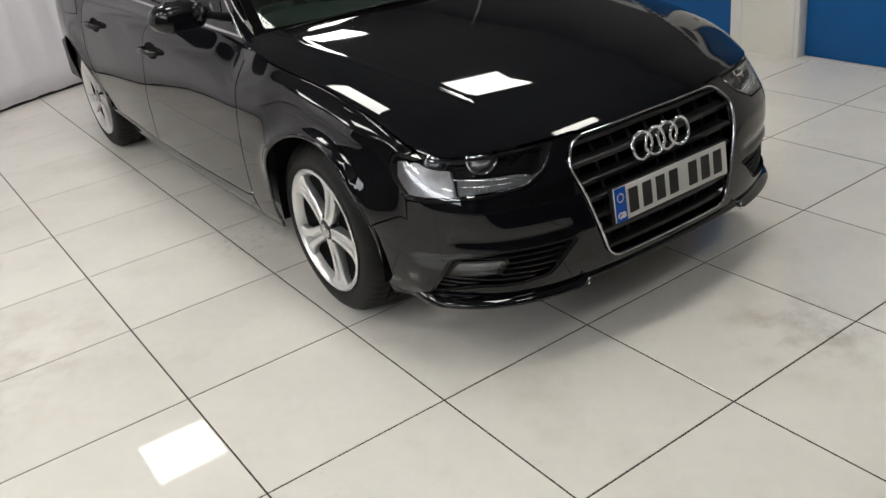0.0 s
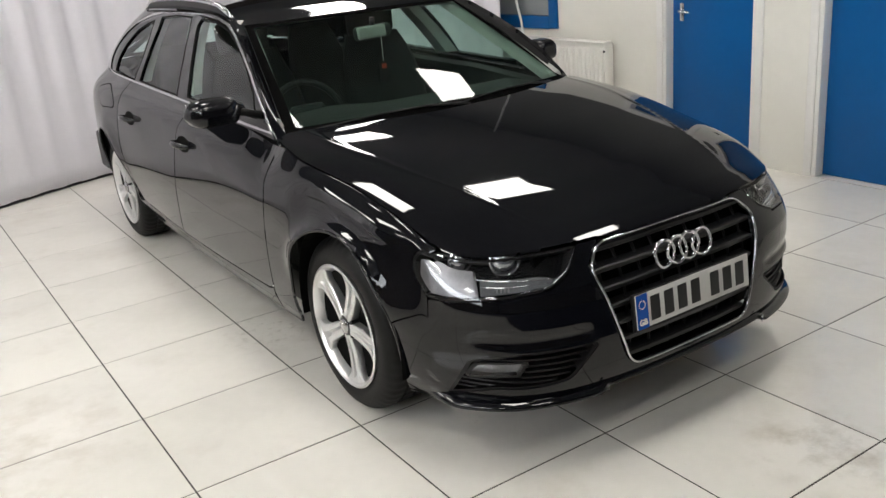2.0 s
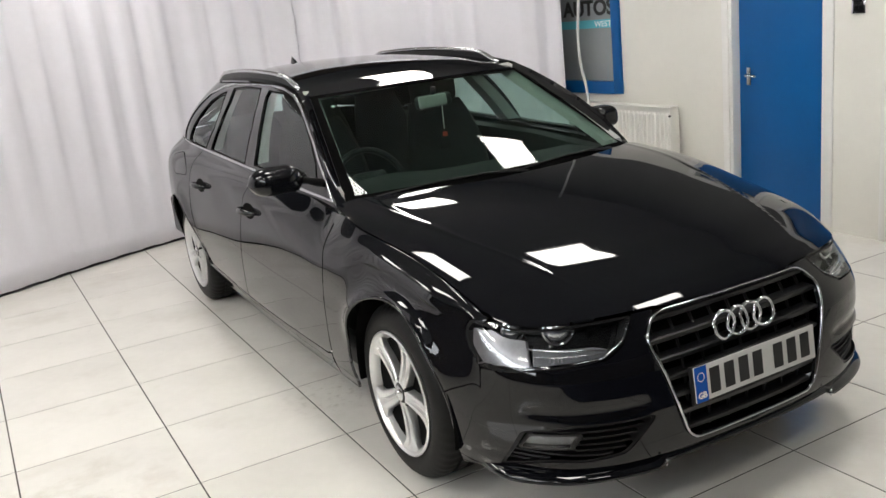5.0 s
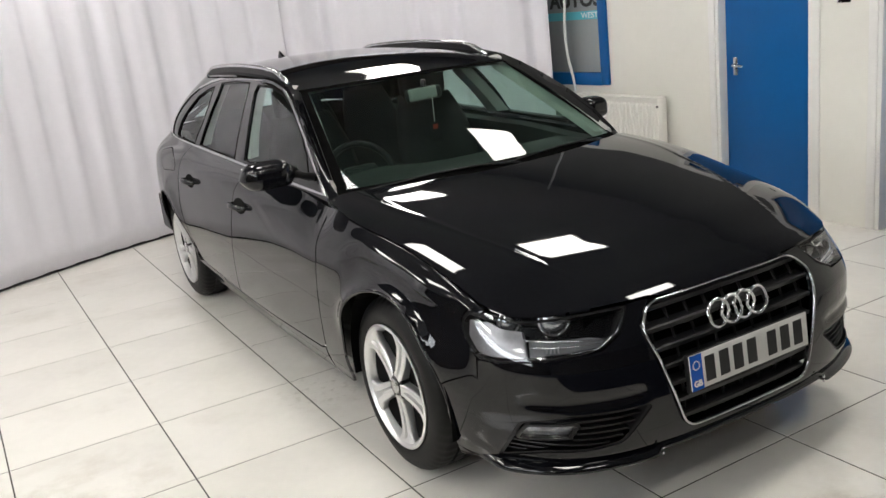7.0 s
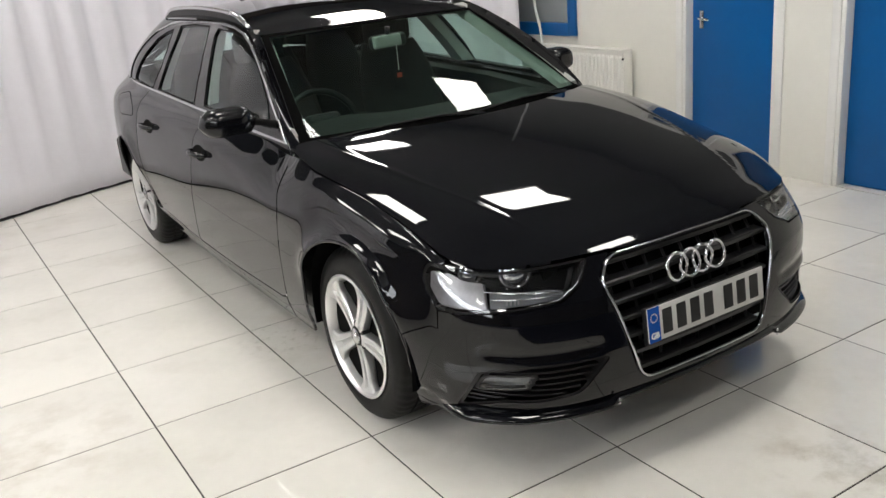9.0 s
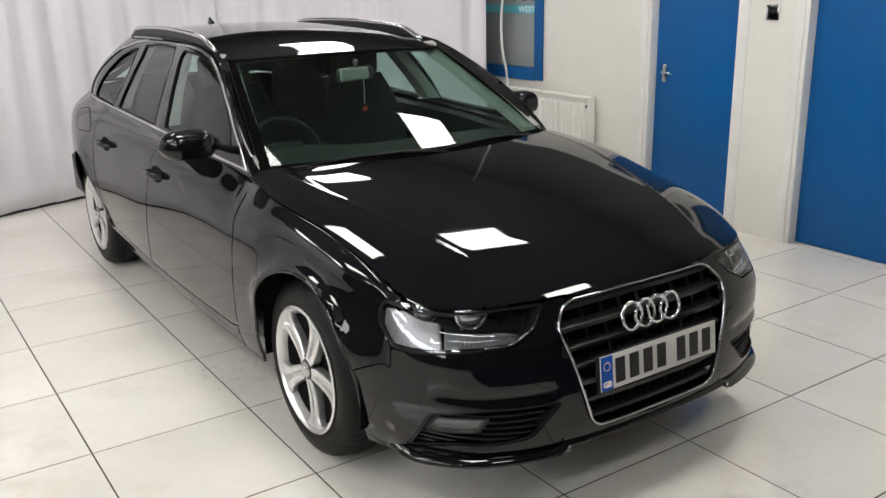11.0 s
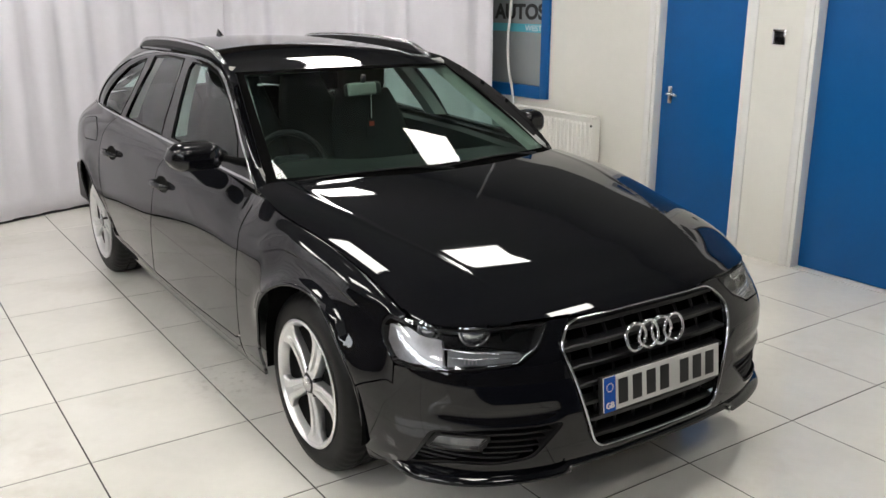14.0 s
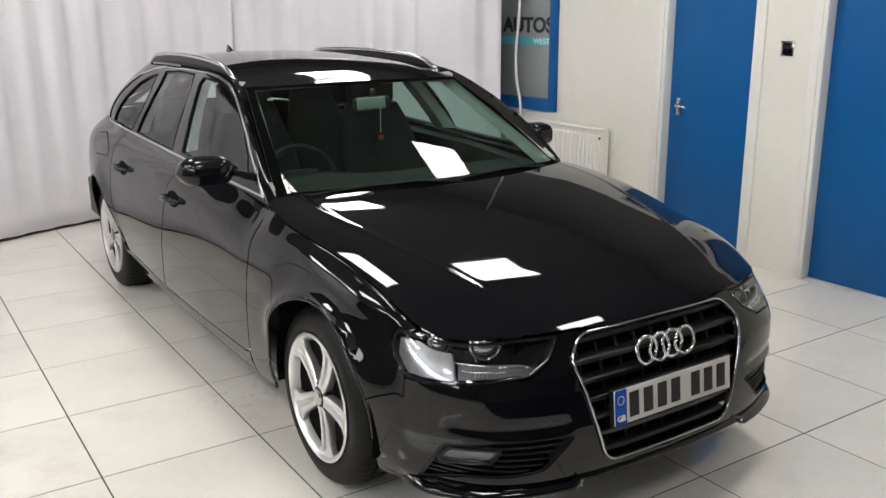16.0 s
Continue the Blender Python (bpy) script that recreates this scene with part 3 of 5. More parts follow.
def letters(text, size, at, mat, parent, rot, name="lettering", stretch=1.0, align="RIGHT", bold=0.0):
    cu = bpy.data.curves.new(name, "FONT")
    cu.body = text
    cu.size = size
    cu.align_x = align
    cu.extrude = 0.0012
    cu.offset = bold
    ob = new(name, cu)
    me = bpy.data.meshes.new_from_object(ob.evaluated_get(bpy.context.evaluated_depsgraph_get()))
    bpy.data.objects.remove(ob)
    me.materials.append(mat)
    ob = new(name, me)
    ob.parent = parent
    ob.matrix_local = pose(*at, *rot) @ Matrix.Diagonal((stretch, 1, 1, 1))
    return ob


letters("AUTOS", 0.165, (0.0135, -ww / 2 + 0.085, 1.447), INK, window_1, (90, 0, -90), bold=0.006, stretch=1.22)
letters("WEST", 0.065, (0.009, -ww / 2 + 0.12, 1.352), INK_WHITE, window_1, (90, 0, -90), stretch=1.25)

# radiator under the window
rad = thing("radiator", (WX - 0.075, 3.485, 0.14), "white enamelled panel radiator on the white wall", "radiator")
RW, RH = 0.98, 0.60
rv, rf = [], []
nfl = 20
prof = []
for i in range(nfl):
    y = -RW / 2 + 0.02 + i * (RW - 0.04) / nfl
    p = (RW - 0.04) / nfl
    prof += [(y, 0.0), (y + p * .12, -0.009), (y + p * .62, -0.009), (y + p * .74, 0.0)]
prof.append((RW / 2 - 0.02, 0.0))
prof = [(-RW / 2, 0.0)] + prof + [(RW / 2, 0.0)]
for z, k in ((0.0, 0), (0.03, 0), (0.05, 1), (RH - 0.05, 1), (RH - 0.03, 0), (RH, 0)):
    rv += [(-0.03 + x * k, y, z) for y, x in prof]
n = len(prof)
for j in range(5):
    rf += [(j * n + i, j * n + i + 1, (j + 1) * n + i + 1, (j + 1) * n + i) for i in range(n - 1)]
mesh_ob("front_panel", rv, rf, ENAMEL, rad)
box("body", (0.055, RW - 0.002, RH - 0.002), (0.0, 0, RH / 2), ENAMEL, rad, bevel=0.006)
box("top_grille", (0.085, RW + 0.01, 0.012), (-0.002, 0, RH + 0.008), ENAMEL, rad, bevel=0.003)
for s in (-1, 1):
    box("side_cover", (0.09, 0.008, RH), (-0.002, s * (RW / 2 + 0.004), RH / 2), ENAMEL, rad, bevel=0.003)
    box("wall_bracket", (0.02, 0.03, 0.4), (0.058, s * 0.3, RH / 2), ENAMEL, rad, bevel=0.002)
tube("vent_valve", [(-0.045, -RW / 2 - 0.002, RH - 0.05), (-0.055, -RW / 2 - 0.012, RH - 0.05)], 0.009, INK, rad, "dark vent plug")
tube("pipe", [(-0.0, -RW / 2 + 0.05, 0.0), (0.0, -RW / 2 + 0.05, -0.136)], 0.008, ENAMEL, rad)
tube("pipe", [(-0.0, RW / 2 - 0.05, 0.0), (0.0, RW / 2 - 0.05, -0.136)], 0.008, ENAMEL, rad)

# switch plate between the doors
sw = thing("light_switch", (WX, 1.528, 1.39), "chrome framed black switch plate on the white wall", "switch")
box("plate", (0.008, 0.092, 0.092), (-0.0045, 0, 0), CHROME, sw, bevel=0.003)
box("insert", (0.004, 0.066, 0.066), (-0.0095, 0, 0), GLOSS, sw, bevel=0.002)
box("rocker", (0.005, 0.022, 0.034), (-0.0125, 0.014, 0), GLOSS, sw, bevel=0.002)
box("rocker", (0.005, 0.022, 0.034), (-0.0125, -0.014, 0), GLOSS, sw, bevel=0.002)

# hanging white cable in front of the window
cable = tagged(tube("cable", [spline([(4.06, 3.95, 2.94), (4.06, 3.96, 2.2), (4.06, 3.977, 1.6), (4.06, 4.01, 1.3), (4.06, 3.995, 1.06), (4.06, 3.93, 0.82), (4.04, 3.90, 0.4), (4.02, 3.86, 0.012)], i / 6) for i in range(43)], 0.011, PVC), "white plastic cable hanging from the ceiling before the window", "cable")

# curtain round the bay, in folds
CURTAIN = [(-2.62, 2.75), (-2.35, 3.35), (-1.6, 4.1), (-0.52, 4.77), (0.9, 5.40), (2.2, 5.52), (3.35, 5.05), (4.0, 4.13)]


def curtain_piece(name, track, f0, f1, n, seed, z0=0.020, z1=2.14):
    rnd = random.Random(seed)
    line = [Vector(spline(track, (f0 + (f1 - f0) * i / n) * (len(track) - 1))) for i in range(n + 1)]
    length = [0.0]
    for a, b in zip(line, line[1:]):
        length.append(length[-1] + (b - a).length)
    rows = 14
    verts, faces = [], []
    drift = [rnd.uniform(-1, 1) for _ in range(60)]
    for j in range(rows + 1):
        z = z0 + (z1 - z0) * j / rows
        for i, p in enumerate(line):
            t = (line[min(i + 1, n)] - line[max(i - 1, 0)]).normalized()
            nx = Vector((t.y, -t.x))
            q = length[i]
            k = q / 0.55
            d = drift[int(k) % 60] * (1 - k % 1) + drift[(int(k) + 1) % 60] * (k % 1)
            amp = 0.009 + 0.019 * abs(d)
            w = amp * math.sin(q * 2 * math.pi / 0.27 + 5.2 * d + 0.10 * math.sin(z * 2 + q)) + 0.16 * amp * math.sin(q * 2 * math.pi / 0.117 + 5 * d + 0.4 * z)
            w *= 0.10 + 0.90 * smooth(0.0, 1.3, z)
            verts.append((p.x + nx.x * w, p.y + nx.y * w, z))
    m = n + 1
    for j in range(rows):
        for i in range(n):
            faces.append((j * m + i, j * m + i + 1, (j + 1) * m + i + 1, (j + 1) * m + i))
    c = thing(name, (0, 0, 0), "white cloth curtain hanging in folds with a black hem", "curtain", "curtains round the bay")
    cloth = mesh_ob("cloth", verts, faces, CLOTH, c, smooth_shade=True)
    sol = cloth.modifiers.new("thick", "SOLIDIFY")
    sol.thickness = 0.003
    hem_v = [(verts[i][0], verts[i][1], z) for z in (0.004, z0 + 0.004) for i in range(m)]
    hem = mesh_ob("hem", hem_v, [(i, i + 1, m + i + 1, m + i) for i in range(n)], HEM, c, "black hem weight along the floor", smooth_shade=True)
    sol = hem.modifiers.new("thick", "SOLIDIFY")
    sol.thickness = 0.008
    tube("rail", [(line[i].x, line[i].y, z1 + 0.012) for i in range(0, n + 1, 6)], 0.014, ALU, c)
    return c


curtain_piece("curtain", CURTAIN, 0.0, 0.425, 420, 3, z1=2.5)
curtain_piece("curtain", CURTAIN, 0.42, 0.715, 420, 5)
curtain_piece("curtain", CURTAIN, 0.71, 1.0, 280, 8)

# ceiling panels
light0 = thing("ceiling_light", (0.78, 2.03, CEIL), "square white LED ceiling panel, lit", "ceiling light", "LED panels in the ceiling")
box("diffuser", (0.57, 0.57, 0.006), (0, 0, -0.006), PANELGLOW, light0, bevel=0)
for s in (-1, 1):
    box("frame", (0.6, 0.015, 0.012), (0, s * 0.2925, -0.006), WOODWHITE, light0, bevel=0.002)
    box("frame", (0.015, 0.57, 0.012), (s * 0.2925, 0, -0.006), WOODWHITE, light0, bevel=0.002)
# from (-1.25, 2.05) on the panels are unseen, added for brightness
for x, y in ((0.67, 4.48), (2.99, 2.12), (2.95, 4.78), (0.85, -0.05), (2.88, 0.22), (-1.25, 2.05), (-1.27, 0.28), (-3.2, -3.4), (-3.2, -1.6), (-3.2, 0.28), (-3.2, 2.05), (-1.9, 3.1), (0.78, -2.0)):
    copy_thing(light0, pose(x, y, CEIL))

# ---- the car ----
car = thing("car", (0, 0, 0), "black estate car with alloy wheels parked on the white tiles", "car")
HUB_F, HUB_R, HUB_Z, HUB_U = 0.745, 3.565, 0.320, 0.803


def at(y, z):
    """Surface coordinates of the flank at (y, z)."""
    s, v = y + 0.75, 0.5
    for _ in range(12):
        _, yy, zz = skirt(s, v)
        _, _, z2 = skirt(s, v + 0.01)
        s += y - yy
        v += (z - zz) / max((z2 - zz) / 0.01, 0.1)
        v = min(max(v, -0.2), 1.2)
    return s, v


def flank_panel(name, pts, side, mat=None, step=(0.035, 0.035), **kw):
    return sheet(name, [(s, min(v, 0.995)) for s, v in (at(*p) for p in pts)], skirt, step, mat or PAINT, body, side=side, **kw)


def top_edge(s0, s1, n, v=0.996):
    return [(s0 + (s1 - s0) * k / n, v) for k in range(n + 1)]


def belt(y):
    return lookup(GLASS, y)[0] - 0.008


body = new("body")
body.parent = car
GRILLE_L = [(0.312, 0.99), (0.376, 0.877), (0.284, 0.36), (0.25, 0.30), (0.0, 0.255)]
INLET = rounded([(0.912, 0.17), (0.822, 0.432), (0.645, 0.482), (0.392, 0.476), (0.382, 0.456), (0.49, 0.30), (0.60, 0.275), (0.74, 0.262)], [.01, .03, .03, .01, .01, .03, .03, .03])
LAMP = rounded([(1.009, 0.80), (1.026, 0.735), (1.025, 0.70), (1.006, 0.673), (0.952, 0.664), (0.891, 0.717), (0.809, 0.759), (0.641, 0.79), (0.535, 0.80), (0.455, 0.868), (0.40, 0.985), (0.75, 0.985), (0.935, 0.985), (0.97, 0.90)], [.01, .008, .008, .01, .012, .015, .02, .03, .03, .02, .01, .02, .015, .02])
LAMP_LOW = [(0.950, 0.656), (0.891, 0.709), (0.809, 0.751), (0.641, 0.782), (0.53, 0.790), (0.448, 0.860), (0.396, 0.975)]

for side in (-1, 1):
    # front bumper half
    arch_b = [at(*p) for p in arc(ARCH_F, ARCH_Z, ARCH, 196, 159.6, 9)]
    poly = [(1.09 * k / 8, 0.13 * (1 - smooth(6.5, 8, k))) for k in range(9)] + arch_b + [(0.972, 0.570), (0.950, 0.578)] + LAMP_LOW + [(0.388, 0.99)] + GRILLE_L
    sheet("bumper", poly, skirt, (0.024, 0.028), PAINT, body, holes=[INLET], side=side)
    # front fender
    a0 = [at(*p) for p in arc(ARCH_F, ARCH_Z, ARCH, 158.8, -8, 32)]
    poly = [(0.9530, 0.5815), (0.974, 0.5735)] + a0 + [at(1.09, 0.235), at(1.255, 0.235), at(1.245, 0.34), at(1.19, 0.72), at(1.205, 0.86)] + [(2.0, 0.985)]
    poly += top_edge(1.97, 0.95, 26) + [(0.976, 0.905), (1.014, 0.803), (1.031, 0.737), (1.030, 0.697), (1.010, 0.668), (0.956, 0.658)]
    sheet("front_fender", poly, skirt, (0.020, 0.022), PAINT, body, side=side)
    # doors
    flank_panel("front_door", [(1.198, 0.72), (1.252, 0.345), (1.30, 0.325), (1.8, 0.315), (2.39, 0.31), (2.385, 0.34), (2.25, 0.70), (2.205, 0.80), (2.16, 0.90), (2.15, belt(2.15)), (1.8, belt(1.8)), (1.5, belt(1.5)), (1.225, belt(1.225))], side)
    flank_panel("rear_door", [(2.395, 0.34), (2.40, 0.31), (3.05, 0.318), (3.13, 0.33), (3.20, 0.45), (3.22, 0.55), (3.24, 0.66), (3.22, 0.80), (3.17, 0.90), (3.13, belt(3.13)), (2.8, belt(2.8)), (2.5, belt(2.5)), (2.157, belt(2.157)), (2.167, 0.90), (2.212, 0.80), (2.257, 0.70)], side)
    # sill
    flank_panel("sill", [(1.09, 0.228), (3.2, 0.232), (3.235, 0.30), (3.125, 0.322), (3.05, 0.312), (2.4, 0.303), (1.8, 0.309), (1.3, 0.319), (1.262, 0.332), (1.262, 0.235)], side)
    # rear quarter
    q = [(3.25, 0.66), (3.23, 0.55), (3.21, 0.45)] + arc(ARCH_R, ARCH_Z, ARCH, 165, 0, 26) + [(4.0, 0.25), (4.15, 0.27), (4.2, 0.6), (4.17, 0.9), (4.1, 1.0), (3.95, belt(3.95)), (3.7, belt(3.7)), (3.4, belt(3.4)), (3.137, belt(3.137)), (3.178, 0.90), (3.228, 0.80)]
    flank_panel("rear_quarter", q, side)
    flank_panel("sill", [(3.2, 0.24), (3.24, 0.32), (3.215, 0.44), (3.25, 0.42), (3.24, 0.24)], side, step=(0.02, 0.02))
    # tail half
    sheet("tailgate", [(4.93, 0.0), (6.0, 0.0), (6.0, 1.0), (4.87, 1.0), (4.98, 0.5)], skirt, (0.06, 0.08), PAINT, body, side=side)

# hood
edge = [skirt(s, 1.0)[:2] for s in [0.318 + k * (1.99 - 0.318) / 30 for k in range(31)]]
hood_poly = [(u - 0.0025, y) for u, y in edge]
hood_poly += [(0.712, 1.250), (0.60, 1.190), (0.40, 1.124), (0.2, 1.085), (0.0, 1.074)]
hood_poly = hood_poly + [(-u, y) for u, y in reversed(hood_poly[:-1])]
front = [(-0.318 + 0.636 * k / 10, -0.024 + 0.008 * (abs(k - 5) / 5) ** 2) for k in range(1, 10)]
sheet("hood", hood_poly + front, lambda u, y: (u, y, hood_z(u, y)), (0.0105, 0.017), PAINT, body, side=1)


# greenhouse
def gl(y, z):
    return flank(y, z), y, z


WIN_OUT = [(1.339, 0.932), (1.451, 1.020), (1.599, 1.119), (1.752, 1.199), (1.884, 1.258), (2.011, 1.300), (2.177, 1.326), (2.372, 1.337), (2.60, 1.339), (2.843, 1.335), (3.045, 1.331), (3.237, 1.311), (3.40, 1.275), (3.482, 1.228), (3.546, 1.168), (3.595, 1.105), (3.632, 1.055), (3.655, 1.014), (3.30, 1.003), (2.998, 0.994), (2.57, 0.981), (2.225, 0.970), (1.893, 0.959), (1.581, 0.946)]


def grow(poly, d):
    """Polygon offset outward by d."""
    n = len(poly)
    area = sum(poly[i][0] * poly[(i + 1) % n][1] - poly[(i + 1) % n][0] * poly[i][1] for i in range(n))
    sg = 1 if area > 0 else -1
    out = []
    for i in range(n):
        a, b, c = Vector(poly[i - 1]), Vector(poly[i]), Vector(poly[(i + 1) % n])
        e1, e2 = (b - a).normalized(), (c - b).normalized()
        n1, n2 = Vector((e1.y, -e1.x)) * sg, Vector((e2.y, -e2.x)) * sg
        m = (n1 + n2).normalized()
        out.append(tuple(b + m * (d / max(m.dot(n1), 0.4))))
    return out


for side in (-1, 1):
    # body frame round the side windows
    frame_out = [(1.30, 0.905), (1.325, 0.94), (1.43, 1.036), (1.58, 1.137), (1.735, 1.218), (1.87, 1.278), (2.0, 1.321), (2.17, 1.345), (2.4, 1.354), (2.7, 1.354), (3.0, 1.352), (3.35, 1.346), (3.6, 1.332), (3.8, 1.312), (4.1, 1.262), (4.38, 1.192), (4.40, 1.06), (4.36, 1.02), (4.15, 1.01), (3.9, 1.004), (3.4, 0.994), (2.9, 0.979), (2.3, 0.961), (1.7, 0.938), (1.45, 0.922)]
    chrome_out = grow(WIN_OUT, 0.010)
    sheet("side_frame", frame_out, gl, (0.04, 0.03), PAINT, body, holes=[chrome_out], side=side, fold=0.02)
    # the far strip is darker and sunk, to keep its glints out
    # chrome strip
    sheet("window_trim", grow(WIN_OUT, 0.009), gl, (0.03, 0.012), ALU if side < 0 else SHADED_CHROME, body, "brushed aluminium strip round the windows", holes=[WIN_OUT], side=side, lift=0.004 if side < 0 else -0.004, fold=0.012)
    # black inner frame with three glass openings
    W1 = [(1.486, 0.975), (1.542, 1.055), (1.664, 1.143), (1.809, 1.218), (1.971, 1.276), (2.16, 1.308), (2.376, 1.314), (2.388, 1.29), (2.321, 1.186), (2.265, 1.072), (2.240, 0.990), (1.881, 0.978)]
    W2 = [(3.006, 1.301), (2.982, 1.253), (2.977, 1.12), (2.985, 1.014), (2.667, 1.002), (2.395, 0.994), (2.429, 1.14), (2.485, 1.252), (2.530, 1.313), (2.779, 1.315)]
    W3 = [(3.134, 1.280), (3.22, 1.265), (3.315, 1.232), (3.38, 1.165), (3.432, 1.095), (3.475, 1.03), (3.35, 1.021), (3.105, 1.012), (3.074, 1.106), (3.085, 1.19)]
    W2, W3 = grow(W2, 0.008), grow(W3, 0.008)
    sheet("window_surround", grow(WIN_OUT, -0.001), gl, (0.03, 0.02), GLOSS, body, "gloss black window pillars", holes=[W1, W2, W3], side=side, lift=-0.001, fold=0.015)
    for w in (W1, W2, W3):
        sheet("window_seal", grow(w, 0.006), gl, (0.03, 0.02), DARK, body, "black rubber glass seal", holes=[w], side=side, lift=0.0006, fold=0.006)
        sheet("side_window", grow(w, 0.006), gl, (0.06, 0.04), GLASS_S, body, "tinted side glass", side=side, lift=-0.008, fold=0)

# rolled edge of the wheel openings
for side in (-1, 1):
    for cy in (ARCH_F, ARCH_R):
        pts = []
        for y, z in arc(cy, ARCH_Z, ARCH - 0.003, 186 if cy < 2 else 172, 4, 40):
            p = skirt(*at(y, z))
            pts.append((XC + side * (p[0] - 0.004), p[1], p[2]))
        tube("arch_lip", pts, 0.0065, PAINT, body, n=8)

# windscreen, header and pillars
SCREEN_R = 1.055
screen_poly = [(-1 + (1 + SCREEN_R) * k / 14, 0.0) for k in range(15)] + [(SCREEN_R - (1 + SCREEN_R) * k / 14, 1.0) for k in range(15)]
sheet("windscreen", screen_poly, screen, (0.08, 0.06), GLASS_F, body, "clear laminated windscreen", side=1, fold=0)
band = [(-0.942 + (0.942 + SCREEN_R - 0.07) * k / 14, 0.045) for k in range(15)] + [(SCREEN_R - 0.07 - (0.942 + SCREEN_R - 0.07) * k / 14, 0.972) for k in range(15)]
sheet("windscreen_seal", [(-1.0 + (1 + SCREEN_R) * k / 14, -0.01) for k in range(15)] + [(SCREEN_R - (1 + SCREEN_R) * k / 14, 1.0) for k in range(15)], screen, (0.06, 0.05), BORDER, body, "black printed border of the windscreen", holes=[band], side=1, lift=0.0015, fold=0)


def pillar(f, b, arch=0.011):
    """A-pillar: between the edge of the screen (f 0) and the side frame (f 1), b from cowl to roof."""
    a = Vector(screen(1.0, b))
    y = 1.30 + 0.70 * b
    z = lookup([(1.24, 0.86), (1.30, 0.905), (1.43, 1.036), (1.58, 1.137), (1.735, 1.218), (1.87, 1.278), (2.0, 1.321), (2.1, 1.34)], y)[0]
    c = Vector((flank(y, z), y, z))
    p = a.lerp(c, f)
    n = Vector((0.75, -0.45, 0.55)).normalized()
    return p + n * arch * 4 * f * (1 - f)


def roof(u, y):
    return u, y, roof_z(u, y)


for side in (-1, 1):
    f0 = 0.02 if side < 0 else 0.22
    b0 = -0.04 if side < 0 else -0.09
    # far pillar is matt black instead of paint, to stay free of bright reflections
    sheet("a_pillar", [(f0, b0), (0.98, b0), (0.98, 1.0), (f0, 1.0)], lambda f, b: pillar(f, b, 0.011 if side < 0 else 0.0), (0.12, 0.05), PAINT if side < 0 else SATIN, body, side=side, fold=0.01)
roof_poly = [(-0.556 + 1.112 * k / 12, 1.90 + 0.055 * (abs(k - 6) / 6) ** 2) for k in range(13)]
roof_poly += [(lookup(ROOF, y)[1], y) for y in (2.1, 2.3, 2.6, 3.0, 3.4, 3.8, 4.1, 4.4)] + [(-lookup(ROOF, y)[1], y) for y in (4.4, 4.1, 3.8, 3.4, 3.0, 2.6, 2.3, 2.1)]
sheet("roof", roof_poly, roof, (0.06, 0.06), PAINT, body, side=1, fold=0.01)


def hatch(a, b):
    return a * (0.20 + 0.31 * b), 4.40 + 0.13 * b, 1.195 - 0.20 * b


sheet("rear_window_frame", [(-1, 0), (1, 0), (1, 1), (-1, 1)], hatch, (0.1, 0.1), PAINT, body, holes=[[(-.85, .12), (.85, .12), (.85, .92), (-.85, .92)]], side=1, fold=0.01)
sheet("rear_window", [(-.86, .11), (.86, .11), (.86, .93), (-.86, .93)], hatch, (0.2, 0.2), GLASS_S, body, side=1, fold=0, lift=-0.004)

# dark underbody and bays
box("underbody", (1.5, 2.05, 0.14), (XC, 2.13, 0.29), TRIM, body, bevel=0.02)
box("underbody", (1.2, 0.62, 0.32), (XC, 0.66, 0.36), DARK, body, bevel=0.02)
box("underbody", (1.55, 0.5, 0.25), (XC, 4.2, 0.42), TRIM, body, bevel=0.02)
box("underbody", (1.0, 0.02, 0.44), (XC, 0.07, 0.45), DARK, body, bevel=0)
for side in (-1, 1):
    for cy in (ARCH_F, ARCH_R):
        prof_y = arc(cy, ARCH_Z, ARCH + 0.012, -10 if cy < 2 else 18, 190, 26)
        v, f = [], []
        for uu in (0.60, 0.84 if cy < 2 else 0.775):
            v += [(XC + side * uu, y, z) for y, z in prof_y]
        m = len(prof_y)
        f = [(i, i + 1, m + i + 1, m + i) for i in range(m - 1)] + [tuple(range(m))]
        mesh_ob("wheel_arch_liner", v, f, DARK, body, smooth_shade=False)

# ---- wheels ----
R_T, R_R = 0.322, 0.227


def wheel(y, side, turn):
    w = new("wheel")
    w.parent = car
    u = HUB_U if y < 2 else HUB_U + 0.016
    w.matrix_local = pose(XC + side * u, y, HUB_Z, 0, 0, 0 if side < 0 else 180) @ pose(0, 0, 0, turn, 0, 0)
    return w


LIP = 0.03


